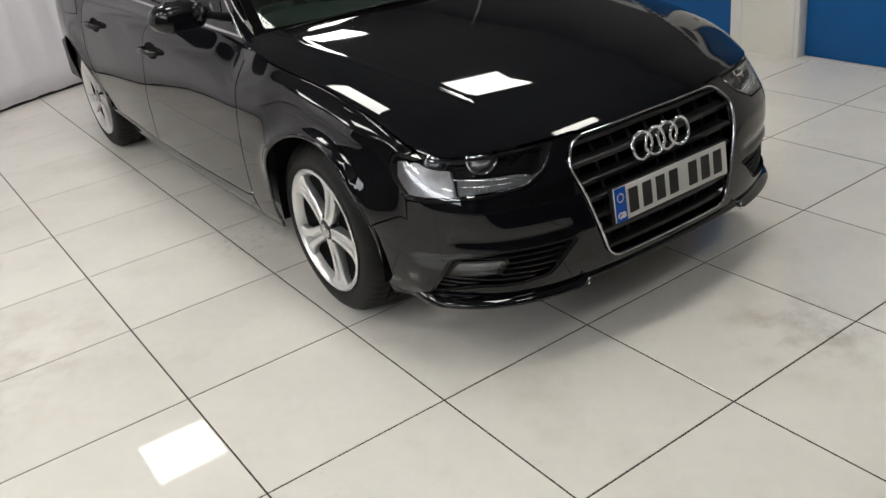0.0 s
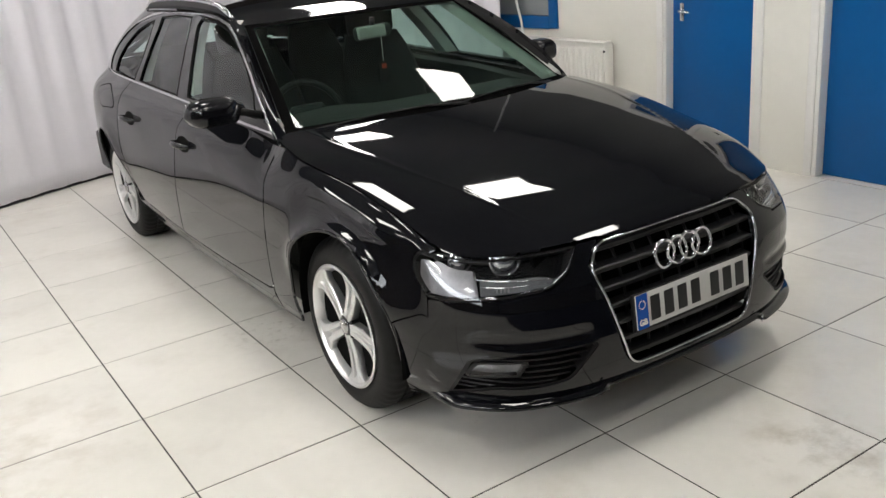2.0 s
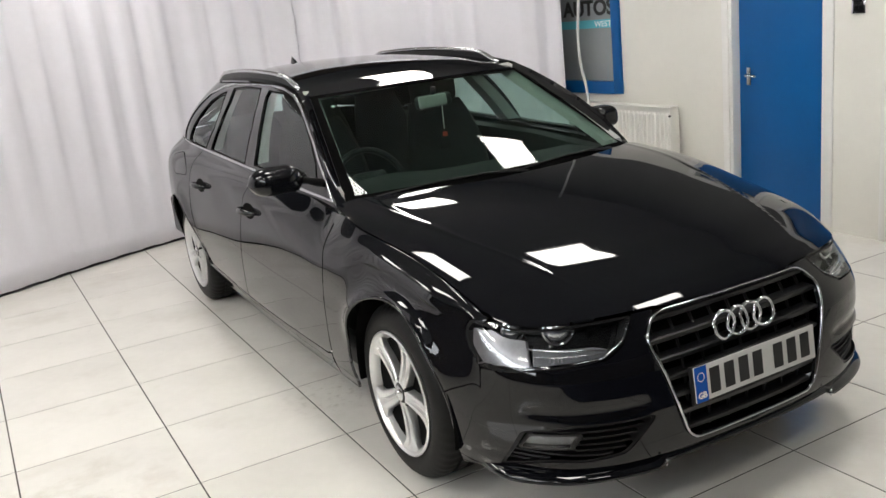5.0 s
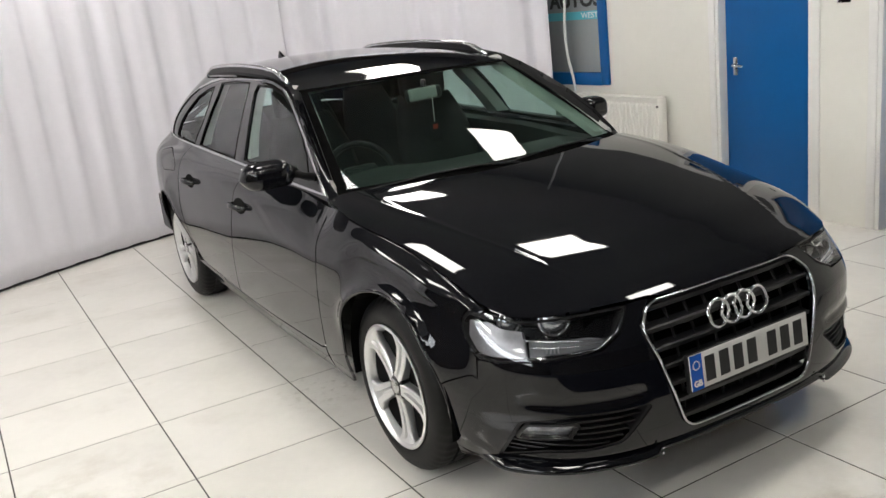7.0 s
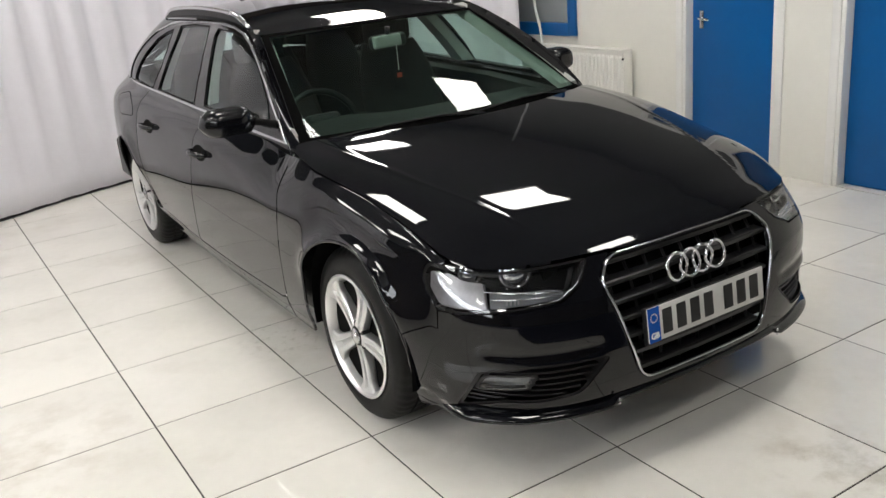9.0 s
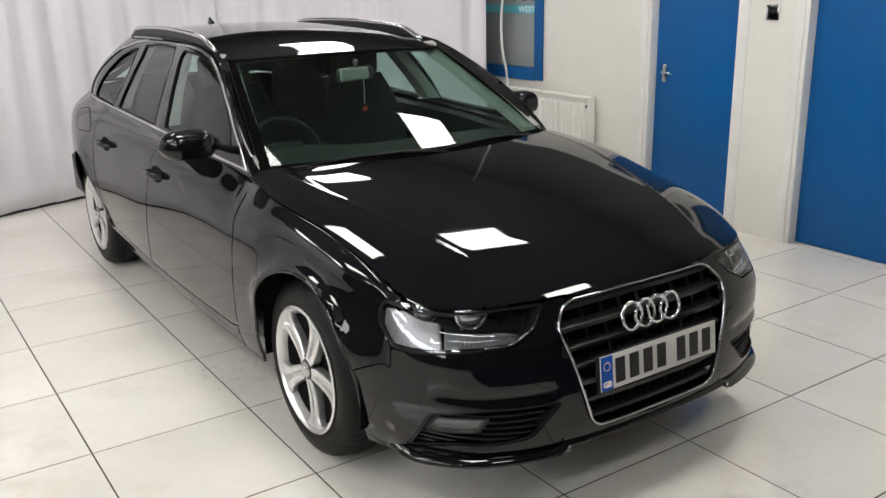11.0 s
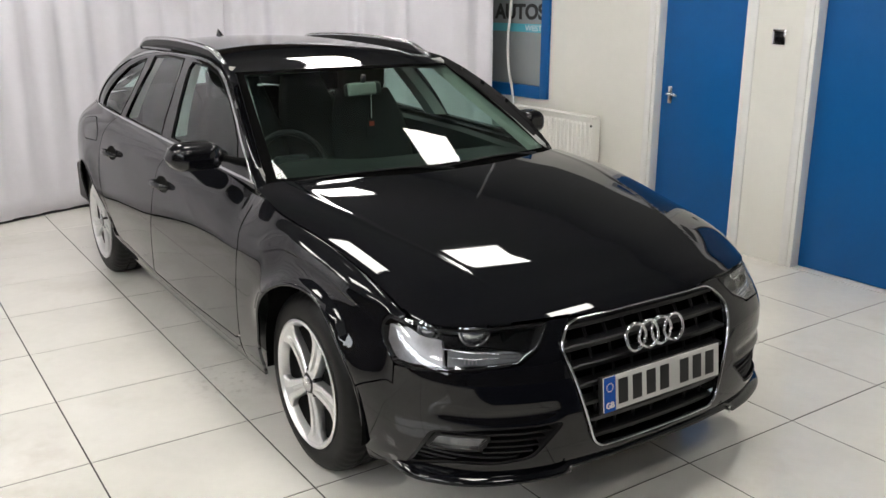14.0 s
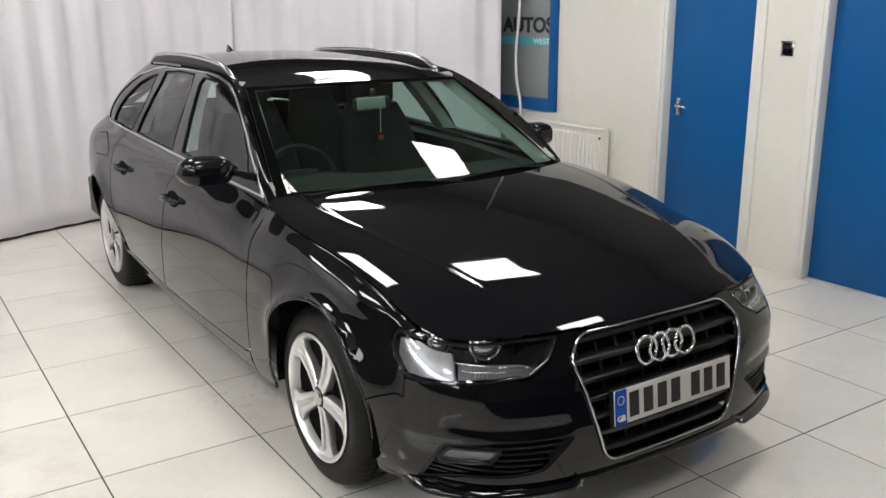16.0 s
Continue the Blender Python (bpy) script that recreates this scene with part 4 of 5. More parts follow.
def tyre_mesh():
    p = [(R_R - 0.004, 0.012), (R_R + 0.010, 0.004), (R_R + 0.03, 0.001), (R_R + 0.052, 0.003), (R_R + 0.072, 0.012), (R_T - 0.010, 0.025), (R_T - 0.003, 0.038),
         (R_T, 0.052), (R_T, 0.0785), (R_T - 0.007, 0.08), (R_T - 0.007, 0.088), (R_T, 0.0895), (R_T, 0.13), (R_T - 0.007, 0.132), (R_T - 0.007, 0.14), (R_T, 0.142), (R_T, 0.18), (R_T - 0.02, 0.215), (R_R + 0.05, 0.232), (R_R, 0.215)]
    v, f = lathe([(r, x - LIP) for r, x in p], 216)
    cut = []
    for x, yy, zz in v:
        r = math.hypot(yy, zz)
        k = int(round(math.atan2(zz, yy) / (2 * math.pi) * 216))
        d = 0.003 if r > R_T - 0.012 and k % 4 == 0 else 0.0
        cut.append((x, yy * (1 - d / r), zz * (1 - d / r)))
    v = cut
    me = bpy.data.meshes.new("tyre")
    me.from_pydata(v, [], f)
    me.materials.append(RUBBER)
    me.shade_smooth()
    me.set_sharp_from_angle(angle=radians(38))
    return me


def rim_mesh():
    p = [(R_R, 0.008), (R_R + 0.004, 0.0), (R_R - 0.004, -0.004), (R_R - 0.012, 0.002), (R_R - 0.018, 0.014), (R_R - 0.026, 0.04), (R_R - 0.03, 0.12), (R_R - 0.02, 0.21), (R_R, 0.215)]
    v, f = lathe([(r, x - LIP) for r, x in p], 72)
    me = bpy.data.meshes.new("rim")
    me.from_pydata(v, [], f)
    me.materials.append(ALLOY)
    me.shade_smooth()
    me.set_sharp_from_angle(angle=radians(40))
    return me


def spoke_mesh():
    """One broad arm with a raised rib on each flank and a dished face."""
    rings = []
    for k in range(13):
        f = k / 12
        r = 0.035 + (R_R - 0.012 - 0.035) * f
        half = 0.025 + 0.015 * f + 0.036 * smooth(0.72, 1.0, f) ** 1.5
        x = -0.020 + 0.008 * math.sin(f * math.pi * 0.9) - 0.008 * f ** 1.3
        dish = 0.017 * smooth(0.02, 0.2, f) * (1 - smooth(0.84, 0.98, f))
        deep = 0.034 - 0.010 * f
        ring = [(x + deep, -half * 0.95, r), (x + 0.016, -half, r), (x + 0.004, -half * 0.95, r), (x, -half * 0.80, r), (x + 0.0005, -half * 0.30, r), (x + dish * 0.8, -half * 0.20, r), (x + dish, 0, r),
                (x + dish * 0.8, half * 0.20, r), (x + 0.0005, half * 0.30, r), (x, half * 0.80, r), (x + 0.004, half * 0.95, r), (x + 0.016, half, r), (x + deep, half * 0.95, r)]
        rings.append(ring)
    n = len(rings[0])
    verts = [p for ring in rings for p in ring]
    faces = [(i * n + k, i * n + (k + 1) % n, (i + 1) * n + (k + 1) % n, (i + 1) * n + k) for i in range(12) for k in range(n)]
    faces += [tuple(range(n)), tuple(12 * n + k for k in range(n))]
    me = bpy.data.meshes.new("spoke")
    me.from_pydata(verts, [], faces)
    me.materials.append(ALLOY)
    bm = bmesh.new()
    bm.from_mesh(me)
    bmesh.ops.recalc_face_normals(bm, faces=bm.faces)
    bm.to_mesh(me)
    bm.free()
    me.shade_smooth()
    me.set_sharp_from_angle(angle=radians(24))
    return me


def disc_mesh(name, prof, n, mat):
    v, f = lathe(prof, n)
    me = bpy.data.meshes.new(name)
    me.from_pydata(v, [], f)
    me.materials.append(mat)
    me.shade_smooth()
    me.set_sharp_from_angle(angle=radians(35))
    return me


TYRE_ME, RIM_ME, SPOKE_ME = tyre_mesh(), rim_mesh(), spoke_mesh()
CAP_ME = disc_mesh("hub_cap", [(0.0005, -0.030), (0.012, -0.0295), (0.013, -0.0285), (0.024, -0.028), (0.028, -0.025), (0.029, 0.0)], 32, ALU)
HUB_ME = disc_mesh("hub", [(0.029, -0.022), (0.036, -0.020), (0.044, -0.012), (0.056, 0.010)], 40, SLAT)
BOLT_ME = disc_mesh("wheel_bolt", [(0.0005, 0.004), (0.007, 0.004), (0.0095, 0.007), (0.010, 0.03)], 12, TRIM)
# near-black disc added for the shade seen between the arms
BACK_ME = disc_mesh("wheel_shade", [(0.001, 0.018), (0.10, 0.016), (0.17, 0.010), (0.2005, 0.002)], 40, DARK)
for y, side, turn in ((HUB_F, -1, 25), (HUB_F, 1, 20), (HUB_R, -1, 30), (HUB_R, 1, 50)):
    w = wheel(y, side, turn)

    def hang(name, me, m=None, parent=None):
        ob = new(name, me)
        ob.parent = parent or w
        if m is not None:
            ob.matrix_local = m
        return ob
    hang("tyre", TYRE_ME)["label"] = "black rubber road tyre"
    rim = hang("rim", RIM_ME)
    rim["label"] = "silver five-arm alloy rim"
    for k in range(5):
        hang("spoke", SPOKE_ME, pose(0, 0, 0, 72 * k, 0, 0))
        hang("wheel_bolt", BOLT_ME, pose(0, 0, 0, 72 * k + 36, 0, 0) @ pose(-0.022, 0, 0.046))
    hang("hub", HUB_ME)
    hang("hub_cap", CAP_ME)
    hang("wheel_shade", BACK_ME)

# ---- grille ----
grille = new("grille")
grille.parent = car


def nose(u, z, out=0.0):
    """A point on the nose at half-width u (signed) and height z, moved out by out."""
    s, v = max(abs(u), 1e-4), 0.5
    for _ in range(10):
        uu, yy, zz = skirt(s, v)
        _, _, z2 = skirt(s, v + 0.01)
        s += abs(u) - uu
        s = max(s, 0)
        v += (z - zz) / max((z2 - zz) / 0.01, 0.1)
        v = min(max(v, 0), 1.1)
    uu, yy, zz = skirt(s, v)
    return Vector((XC + u, yy - out, z))


GR = [(-0.25, 0.293), (-0.279, 0.32), (-0.367, 0.60), (-0.365, 0.632), (-0.325, 0.675), (-0.29, 0.687)]
GR = GR + [(-u, z) for u, z in reversed(GR)]
ring = []
gr_smooth = dense(rounded(GR, 0.02, 3), (0.03, 0.03))
for u, z in gr_smooth:
    ring.append(nose(u, z, 0.006))
# flat oval section chrome frame
verts, faces = [], []
m = len(ring)
cu = sum(ring, Vector()) / m
for i, p in enumerate(ring):
    t = (ring[(i + 1) % m] - ring[i - 1]).normalized()
    inn = (cu - p)
    inn = (inn - t * inn.dot(t)).normalized()
    o = Vector((0, -1, 0.15)).normalized()
    for k in range(8):
        a = 2 * math.pi * k / 8
        verts.append(p + inn * (0.0046 * math.cos(a) + 0.0015) + o * 0.0055 * math.sin(a))
for i in range(m):
    for k in range(8):
        faces.append((i * 8 + k, i * 8 + (k + 1) % 8, ((i + 1) % m) * 8 + (k + 1) % 8, ((i + 1) % m) * 8 + k))
mesh_ob("surround", verts, faces, SHADED_CHROME, grille, "chrome grille surround", smooth_shade=True)


def grille_half(z):
    """Half-width of the opening at height z."""
    if z < 0.32:
        return 0.25 + (z - 0.293) / 0.027 * 0.029
    if z < 0.60:
        return 0.279 + (z - 0.32) / 0.28 * 0.088
    return 0.367 - max(0, z - 0.632) / 0.043 * 0.04


nslat = 7
for k in range(nslat):
    z = 0.322 + k * (0.660 - 0.322) / (nslat - 1)
    half = grille_half(z) - 0.006
    rings = []
    for i in range(17):
        u = -half + 2 * half * i / 16
        p = nose(u, z, -0.008)
        c = 1 if 0 < i < 16 else 0.7
        rings.append([p + Vector((0, 0.004, 0.0135 * c)), p + Vector((0, -0.001, 0.010 * c)), p + Vector((0, 0.002, -0.004)), p + Vector((0, 0.018, -0.013 * c)), p + Vector((0, 0.045, -0.013)), p + Vector((0, 0.045, 0.012))])
    loft("slat", rings, SLAT, grille, sharp=25)
for k in range(9):
    u = -0.32 + k * 0.08
    pts = [nose(u, 0.30 + j * 0.06, -0.035) for j in range(7) if abs(u) < grille_half(0.30 + j * 0.06)]
    tube("upright", pts, 0.005, TRIM, grille, n=6)
bv = [nose(u, z, -0.05) for u, z in gr_smooth]
mesh_ob("grille_back", bv, [tuple(range(len(bv)))], DARK, grille)

# four chrome rings
emblem = new("emblem")
emblem.parent = car
emblem["label"] = "four interlinked chrome rings"
RZ = 0.602
for k in range(4):
    cx = (k - 1.5) * 0.0565
    pts = []
    base = nose(cx, RZ, 0.012)
    for i in range(40):
        a = 2 * math.pi * i / 40
        p = base + Vector((0.0425 * math.cos(a), 0.16 * 0.0425 * math.sin(a) + (0.002 if (i // 10 + k) % 2 else -0.002), 0.0425 * math.sin(a)))
        p.y += (nose(cx + 0.0425 * math.cos(a), RZ, 0.012).y - base.y)
        pts.append(p)
    tube("ring", pts, 0.0058, CHROME, emblem, n=10, closed=True)

# number plate
plate = new("number_plate")
plate.parent = car
plate.matrix_local = pose(XC, -0.127, 0.467, -6, 0, 0)
box("plate_body", (0.52, 0.005, 0.111), (0, 0, 0), PLATE, plate, bevel=0.002, label="white reflective plate")
box("plate_holder", (0.532, 0.014, 0.122), (0, 0.0095, -0.002), TRIM, plate, bevel=0.003)
box("holder_arm", (0.3, 0.03, 0.07), (0, 0.03, 0), TRIM, plate, bevel=0.003)
box("band", (0.048, 0.0012, 0.1105), (-0.2358, -0.0032, 0), PLATE_BLUE, plate, bevel=0, label="blue band")
for k in range(12):
    a = 2 * math.pi * k / 12
    box("star", (0.0035, 0.0008, 0.0035), (-0.2358 + 0.013 * math.cos(a), -0.0042, 0.022 + 0.013 * math.sin(a)), INK_WHITE, plate, bevel=0)
letters("GB", 0.026, (-0.2358, -0.0045, -0.043), INK_WHITE, plate, (90, 0, 0), align="CENTER", bold=0.0008)
box("holder_print", (0.07, 0.001, 0.008), (0.02, 0.0018, -0.0595), SLAT, plate, bevel=0)
for k in range(7):
    x = -0.18 + k * 0.0605 + (0.03 if k > 3 else 0)
    box("character_bar", (0.040, 0.0012, 0.079), (x, -0.0034, 0), INK, plate, bevel=0)

# ---- headlamps, fog lamps, splitter ----
def sunk(depth):
    def f(s, v):
        h = 1e-3
        p = Vector(skirt(s, v))
        da = Vector(skirt(s + h, v)) - Vector(skirt(s - h, v))
        db = Vector(skirt(s, v + h)) - Vector(skirt(s, v - h))
        n = da.cross(db).normalized()
        if n.dot(Vector((0.4, -1, 0))) < 0:
            n = -n
        return p - n * depth
    return f


def under(p):
    """Keeps a point below the hood skin."""
    p.z = min(p.z, hood_z(p.x - XC, p.y) - 0.006)
    return p


for side in (-1, 1):
    lamp = new("headlamp")
    lamp.parent = car
    lamp["label"] = "clear headlamp with two projectors and a light strip"

    def on(s, v, depth):
        p = sunk(depth)(s, v)
        return Vector((XC + side * p.x, p.y, p.z))
    sheet("lens", LAMP, skirt, (0.03, 0.03), LENS, lamp, "clear polycarbonate lens", side=side, lift=-0.001, fold=0.0)
    sheet("housing", grow(LAMP, 0.004), sunk(0.06), (0.03, 0.03), GLOSS, lamp, side=side, fold=0.0)
    sheet("housing_rim", grow(LAMP, 0.004), sunk(0.003), (0.03, 0.02), SATIN, lamp, holes=[grow(LAMP, -0.008)], side=side, fold=0.055)
    # light strip along the lower edge
    # silver guide; its outline stands in for a bright reflection on the lens
    guide = rounded([(1.000, 0.762), (0.933, 0.918), (0.806, 0.930), (0.787, 0.783), (0.864, 0.760), (0.944, 0.692), (0.995, 0.695)], 0.008)
    sheet("guide_and_reflection", guide, sunk(0.007), (0.02, 0.02), GUIDE, lamp, "silver corner guide shaped as the bright reflection on the lens", side=side, fold=0.03)
    strip = rounded([(0.783, 0.887), (0.557, 0.872), (0.502, 0.852), (0.53, 0.815), (0.705, 0.803), (0.778, 0.787)], 0.006)
    sheet("light_strip", strip, sunk(0.020), (0.02, 0.02), SMOKED, lamp, "smoky clear light strip", side=side, fold=0.02)
    tube("strip_edge", [on(0.85 - k * 0.035, 0.890 - 0.004 * k, 0.017) for k in range(11)], 0.0022, CHROME, lamp, n=6)
    tube("strip_edge", [on(0.78 - k * 0.032, 0.842 - 0.001 * k, 0.0185) for k in range(9)], 0.0014, CHROME, lamp, n=6)
    for k in range(4):
        tube("led_rib", [on(0.722 - k * 0.014, 0.812, 0.018), on(0.722 - k * 0.014, 0.840, 0.018)], 0.0022, GUIDE, lamp, n=6)
    tube("seal_line", [on(0.412, 0.955, 0.002), on(0.462, 0.872, 0.002), on(0.537, 0.806, 0.002), on(0.64, 0.797, 0.002)], 0.0013, SHADED_CHROME, lamp, n=6)
    for s, v, r in ((0.866, 0.982, 0.032), (0.684, 0.992, 0.045)):
        c = on(s, v, 0.034)
        ax = Vector((side * 0.25, -0.95, 0.05)).normalized()
        q = ax.to_track_quat("-Z", "Y").to_matrix().to_4x4()
        v1, f1 = lathe([(r * 1.12, 0.014), (r * 1.16, -0.006), (r * 1.02, -0.010), (r * 0.98, 0.004)], 32)
        mm = Matrix.Translation(c) @ q @ Matrix(((0, 0, 1, 0), (0, 1, 0, 0), (1, 0, 0, 0), (0, 0, 0, 1)))
        mesh_ob("bezel", [under(mm @ Vector(p)) for p in v1], f1, CHROME, lamp, "chrome projector ring", smooth_shade=True)
        v1, f1 = lathe([(r * 0.99, 0.004), (r * 0.9, -0.010), (r * 0.6, -0.02), (r * 0.25, -0.0245), (0.0005, -0.025)], 32)
        mesh_ob("projector", [under(mm @ Vector(p)) for p in v1], f1, REFLECTOR, lamp, "domed projector lens", smooth_shade=True)
    # fog inlet
    inlet = new("fog_inlet")
    inlet.parent = car
    inlet["label"] = "black ribbed bumper inlet with a fog lamp"
    sheet("inlet_back", grow(INLET, 0.006), sunk(0.05), (0.03, 0.04), DARK, inlet, side=side, fold=0)
    sheet("inlet_rim", grow(INLET, 0.002), sunk(0.004), (0.03, 0.03), TRIM, inlet, holes=[grow(INLET, -0.012)], side=side, fold=0.045)
    for k in range(8):
        v = 0.232 + k * 0.033
        s1 = 0.895 - (v - 0.18) * 0.34
        s0 = 0.385 + max(0, 0.455 - v) * 0.70 + 0.012
        if 0.31 < v < 0.43:
            s1 = 0.615 + (0.42 - v) * 0.45
        rings = []
        for i in range(13):
            s = s0 + (s1 - s0) * i / 12
            a = on(s, v, 0.016)
            rings.append([a + Vector((0, 0, 0.003)), a + Vector((0, -0.002, 0)), a + Vector((0, 0, -0.003)), on(s, v, 0.04) + Vector((0, 0, -0.003)), on(s, v, 0.04) + Vector((0, 0, 0.003))])
        loft("rib", rings, TRIM, inlet, sharp=25)
    FOG = rounded([(0.832, 0.322), (0.798, 0.398), (0.640, 0.418), (0.670, 0.352)], [.012, .02, .006, .006])
    sheet("fog_housing", grow(FOG, 0.012), sunk(0.012), (0.03, 0.03), TRIM, inlet, holes=[FOG], side=side, fold=0.03)
    sheet("fog_reflector", grow(FOG, 0.003), sunk(0.034), (0.03, 0.03), SMOKED, inlet, "smoky reflector bowl", side=side, fold=0)
    sheet("fog_lens", grow(FOG, 0.001), sunk(0.010), (0.03, 0.03), LENS, inlet, "clear fog lamp lens", side=side, fold=0)

# lower lip along the bumper
rings = []
for i in range(121):
    q = -1.06 + 2.12 * i / 120
    s = abs(q)
    sd = 1 if q > 0 else -1
    raise_mid = 0.015 * (1 - smooth(0.36, 0.38, s))
    p = Vector(skirt(s, 0.02))
    ua, ya = plan(max(s - .03, 0))
    ub, yb = plan(s + .03)
    nn = Vector((yb - ya, -(ub - ua), 0)).normalized() if s > .03 else Vector((0, -1, 0))
    out = 0.050 * (1 - smooth(0.84, 1.05, s)) * (0.80 + 0.20 * smooth(0.36, 0.375, s))
    c = lambda o, z: (XC + sd * (p.x + nn.x * o), p.y + nn.y * o, z)
    z0 = 0.228 + raise_mid
    rings.append([c(out * .2, z0 + 0.034), c(out * .85, z0 + 0.021), c(out, z0 + 0.013), c(out * .97, z0 + 0.004), c(out * .7, z0), c(-0.05, z0 + 0.004), c(-0.05, z0 + 0.034)])
loft("splitter", rings, PAINT, car, "gloss black lower bumper lip", sharp=60)

# small bright clips where the lip steps
for sd in (-1, 1):
    p = skirt(0.37, 0.02)
    for dz in (0.0, 0.016):
        box("lip_clip", (0.007, 0.006, 0.010), (XC + sd * p[0], p[1] - 0.049, 0.240 + dz), ALU, car, bevel=0.0015, label="bright metal clip")
# door mirrors
for side, u0, u1, y0 in ((-1, 0.790, 1.035, 1.50), (1, 0.80, 0.985, 1.70)):
    mir = new("door_mirror")
    mir.parent = car
    mir["label"] = "gloss black door mirror"
    zc = 1.020 if side < 0 else 1.0
    rings = []
    for i in range(25):
        f = i / 24
        u = u0 + (u1 - u0) * f
        top = 0.034 + 0.026 * smooth(0.0, 0.35, f) - 0.010 * smooth(0.65, 1.0, f) ** 2
        low = -0.030 - 0.020 * smooth(0.0, 0.2, f) + 0.020 * smooth(0.85, 1.0, f) ** 2
        d = 0.045 + 0.05 * smooth(0.0, 0.4, f) - 0.02 * smooth(0.75, 1.0, f) ** 2
        g = max(0.0, (f - 0.72) / 0.28)
        g = max((1 - g ** 2.2) ** 0.5 if g < 1 else 0.0, 0.12)
        g *= 0.42 + 0.58 * smooth(0.0, 0.22, f)
        top, low, d = top * g, low * g, d * g
        ring = []
        for k in range(24):
            a = 2 * math.pi * k / 24
            cy, sz = math.cos(a), math.sin(a)
            cyp = math.copysign(abs(cy) ** 0.62, cy)
            szp = math.copysign(abs(sz) ** 0.62, sz)
            ring.append((XC + side * u, y0 + cyp * (0.35 if cy > 0 else 1.0) * d, zc + (top if sz > 0 else -low) * szp))
        rings.append(ring)
    loft("shell", rings, SHELL, mir, sharp=70)
    base_u = flank(1.42, 0.975)
    tube("arm", [(XC + side * (base_u - 0.01), y0 - 0.06, zc - 0.035), (XC + side * (u0 - 0.005), y0 - 0.03, zc - 0.02), (XC + side * (u0 + 0.03), y0 - 0.015, zc - 0.01)], [0.018, 0.014, 0.018], SATIN, mir, n=12)
    box("mirror_glass", (u1 - u0 - 0.06, 0.004, 0.075), (XC + side * (u0 + u1 + 0.01) / 2, y0 + 0.033, zc), CHROME, mir, bevel=0.0015, label="mirror glass")
# fuel flap
flap = rounded([(3.69, .923), (3.47, .955), (3.30, .90), (3.29, .844), (3.59, .822)], [.04, .05, .05, .04, .05])
flap_seam = grow(flap, 0.004)
fuel = new("fuel_flap")
fuel.parent = car
sheet("flap_seam", [at(*p) for p in flap_seam], skirt, (0.03, 0.03), DARK, fuel, holes=[[at(*p) for p in flap]], side=-1, lift=0.001, fold=0)
sheet("flap", [at(*p) for p in grow(flap, -0.0005)], skirt, (0.03, 0.03), PAINT, fuel, side=-1, lift=0.0014, fold=0)
# door handles
for side in (-1, 1):
    for y, z in ((2.10, 0.80), (2.965, 0.82)):
        h = new("door_handle")
        h.parent = car
        h["label"] = "black door handle over a dark patch for the hollow's shade"
        pts = []
        for i in range(9):
            yy = y - 0.105 + 0.21 * i / 8
            s, v = at(yy, z + 0.006 * math.sin(math.pi * i / 8))
            p = Vector(skirt(s, v))
            off = 0.004 + 0.036 * math.sin(math.pi * i / 8) ** 0.6
            pts.append((XC + side * (p.x + off), p.y, p.z))
        tube("grip", pts, [0.008, 0.012, 0.014, 0.014, 0.014, 0.014, 0.014, 0.012, 0.008], PAINT, h, n=12)
        # flat dark patch: the shade of the handle's hollow as colour
        cup_shade = [at(y + 0.085 * math.cos(a), z + 0.036 * math.sin(a)) for a in [2 * math.pi * k / 24 for k in range(24)]]
        sheet("cup_shade", cup_shade, skirt, (0.02, 0.02), DARK, h, side=side, lift=0.0012, fold=0)

# roof rails, aerial
for side in (-1, 1):
    pts, rr, base = [], [], []
    for i in range(31):
        f = i / 30
        y = 2.08 + 1.50 * f
        u = 0.556 - 0.045 * f
        lift = 0.030 * smooth(0, 0.12, f) * (1 - smooth(0.9, 1.0, f))
        pts.append((XC + side * u, y, roof_z(u, y) + 0.002 + lift))
        rr.append(0.0125 if 0 < i < 30 else 0.008)
        base.append([(XC + side * (u + d), y, z) for d, z in ((0.010, roof_z(u, y) - 0.02), (0.008, roof_z(u, y) + lift), (-0.008, roof_z(u, y) + lift), (-0.010, roof_z(u, y) - 0.02))])
    rail = tube("roof_rail", pts, rr, ALU, car, "satin aluminium roof rail", n=10)
    loft("rail_base", base, TRIM, rail, sharp=30)
fin = []
for k in range(6):
    f = k / 5
    fin.append([(XC + (1 if j in (0, 1) else -1) * 0.014 * (1 - f) ** 0.8, 3.62 + 0.03 * f + (0.06 * (1 - f) if j in (0, 3) else -0.05 * (1 - f)) + 0.02 * f, 1.366 + 0.058 * f) for j in range(4)])
loft("aerial", fin, GLOSS, car, "black roof aerial fin", sharp=30)

# wipers
for u0, u1, y0, dy in ((-0.62, 0.02, 1.16, 0.02), (-0.02, 0.60, 1.14, 0.03)):
    pts = []
    for i in range(13):
        f = i / 12
        u = u0 + (u1 - u0) * f
        p = Vector(screen(u / 0.712, 0.004 + 0.035 * math.sin(f * math.pi * 0.9)))
        pts.append((XC + p.x, p.y - 0.004, p.z + 0.006))
    wp = tube("wiper", pts, 0.0036, TRIM, car, "black wiper resting along the windscreen", n=6)
    tube("wiper_arm", [pts[6], Vector(pts[9]) + Vector((0, -0.014, 0.004)), Vector(pts[12]) + Vector((0.03, -0.02, -0.008))], 0.0045, TRIM, wp, n=6)
# cowl
cowl = [(-0.97 + 1.94 * k / 12, -0.10) for k in range(13)] + [(0.97 - 1.94 * k / 12, 0.0) for k in range(13)]
sheet("cowl_panel", cowl, screen, (0.08, 0.03), TRIM, body, side=1, lift=-0.012, fold=0)

# ---- cabin ----
cabin = car
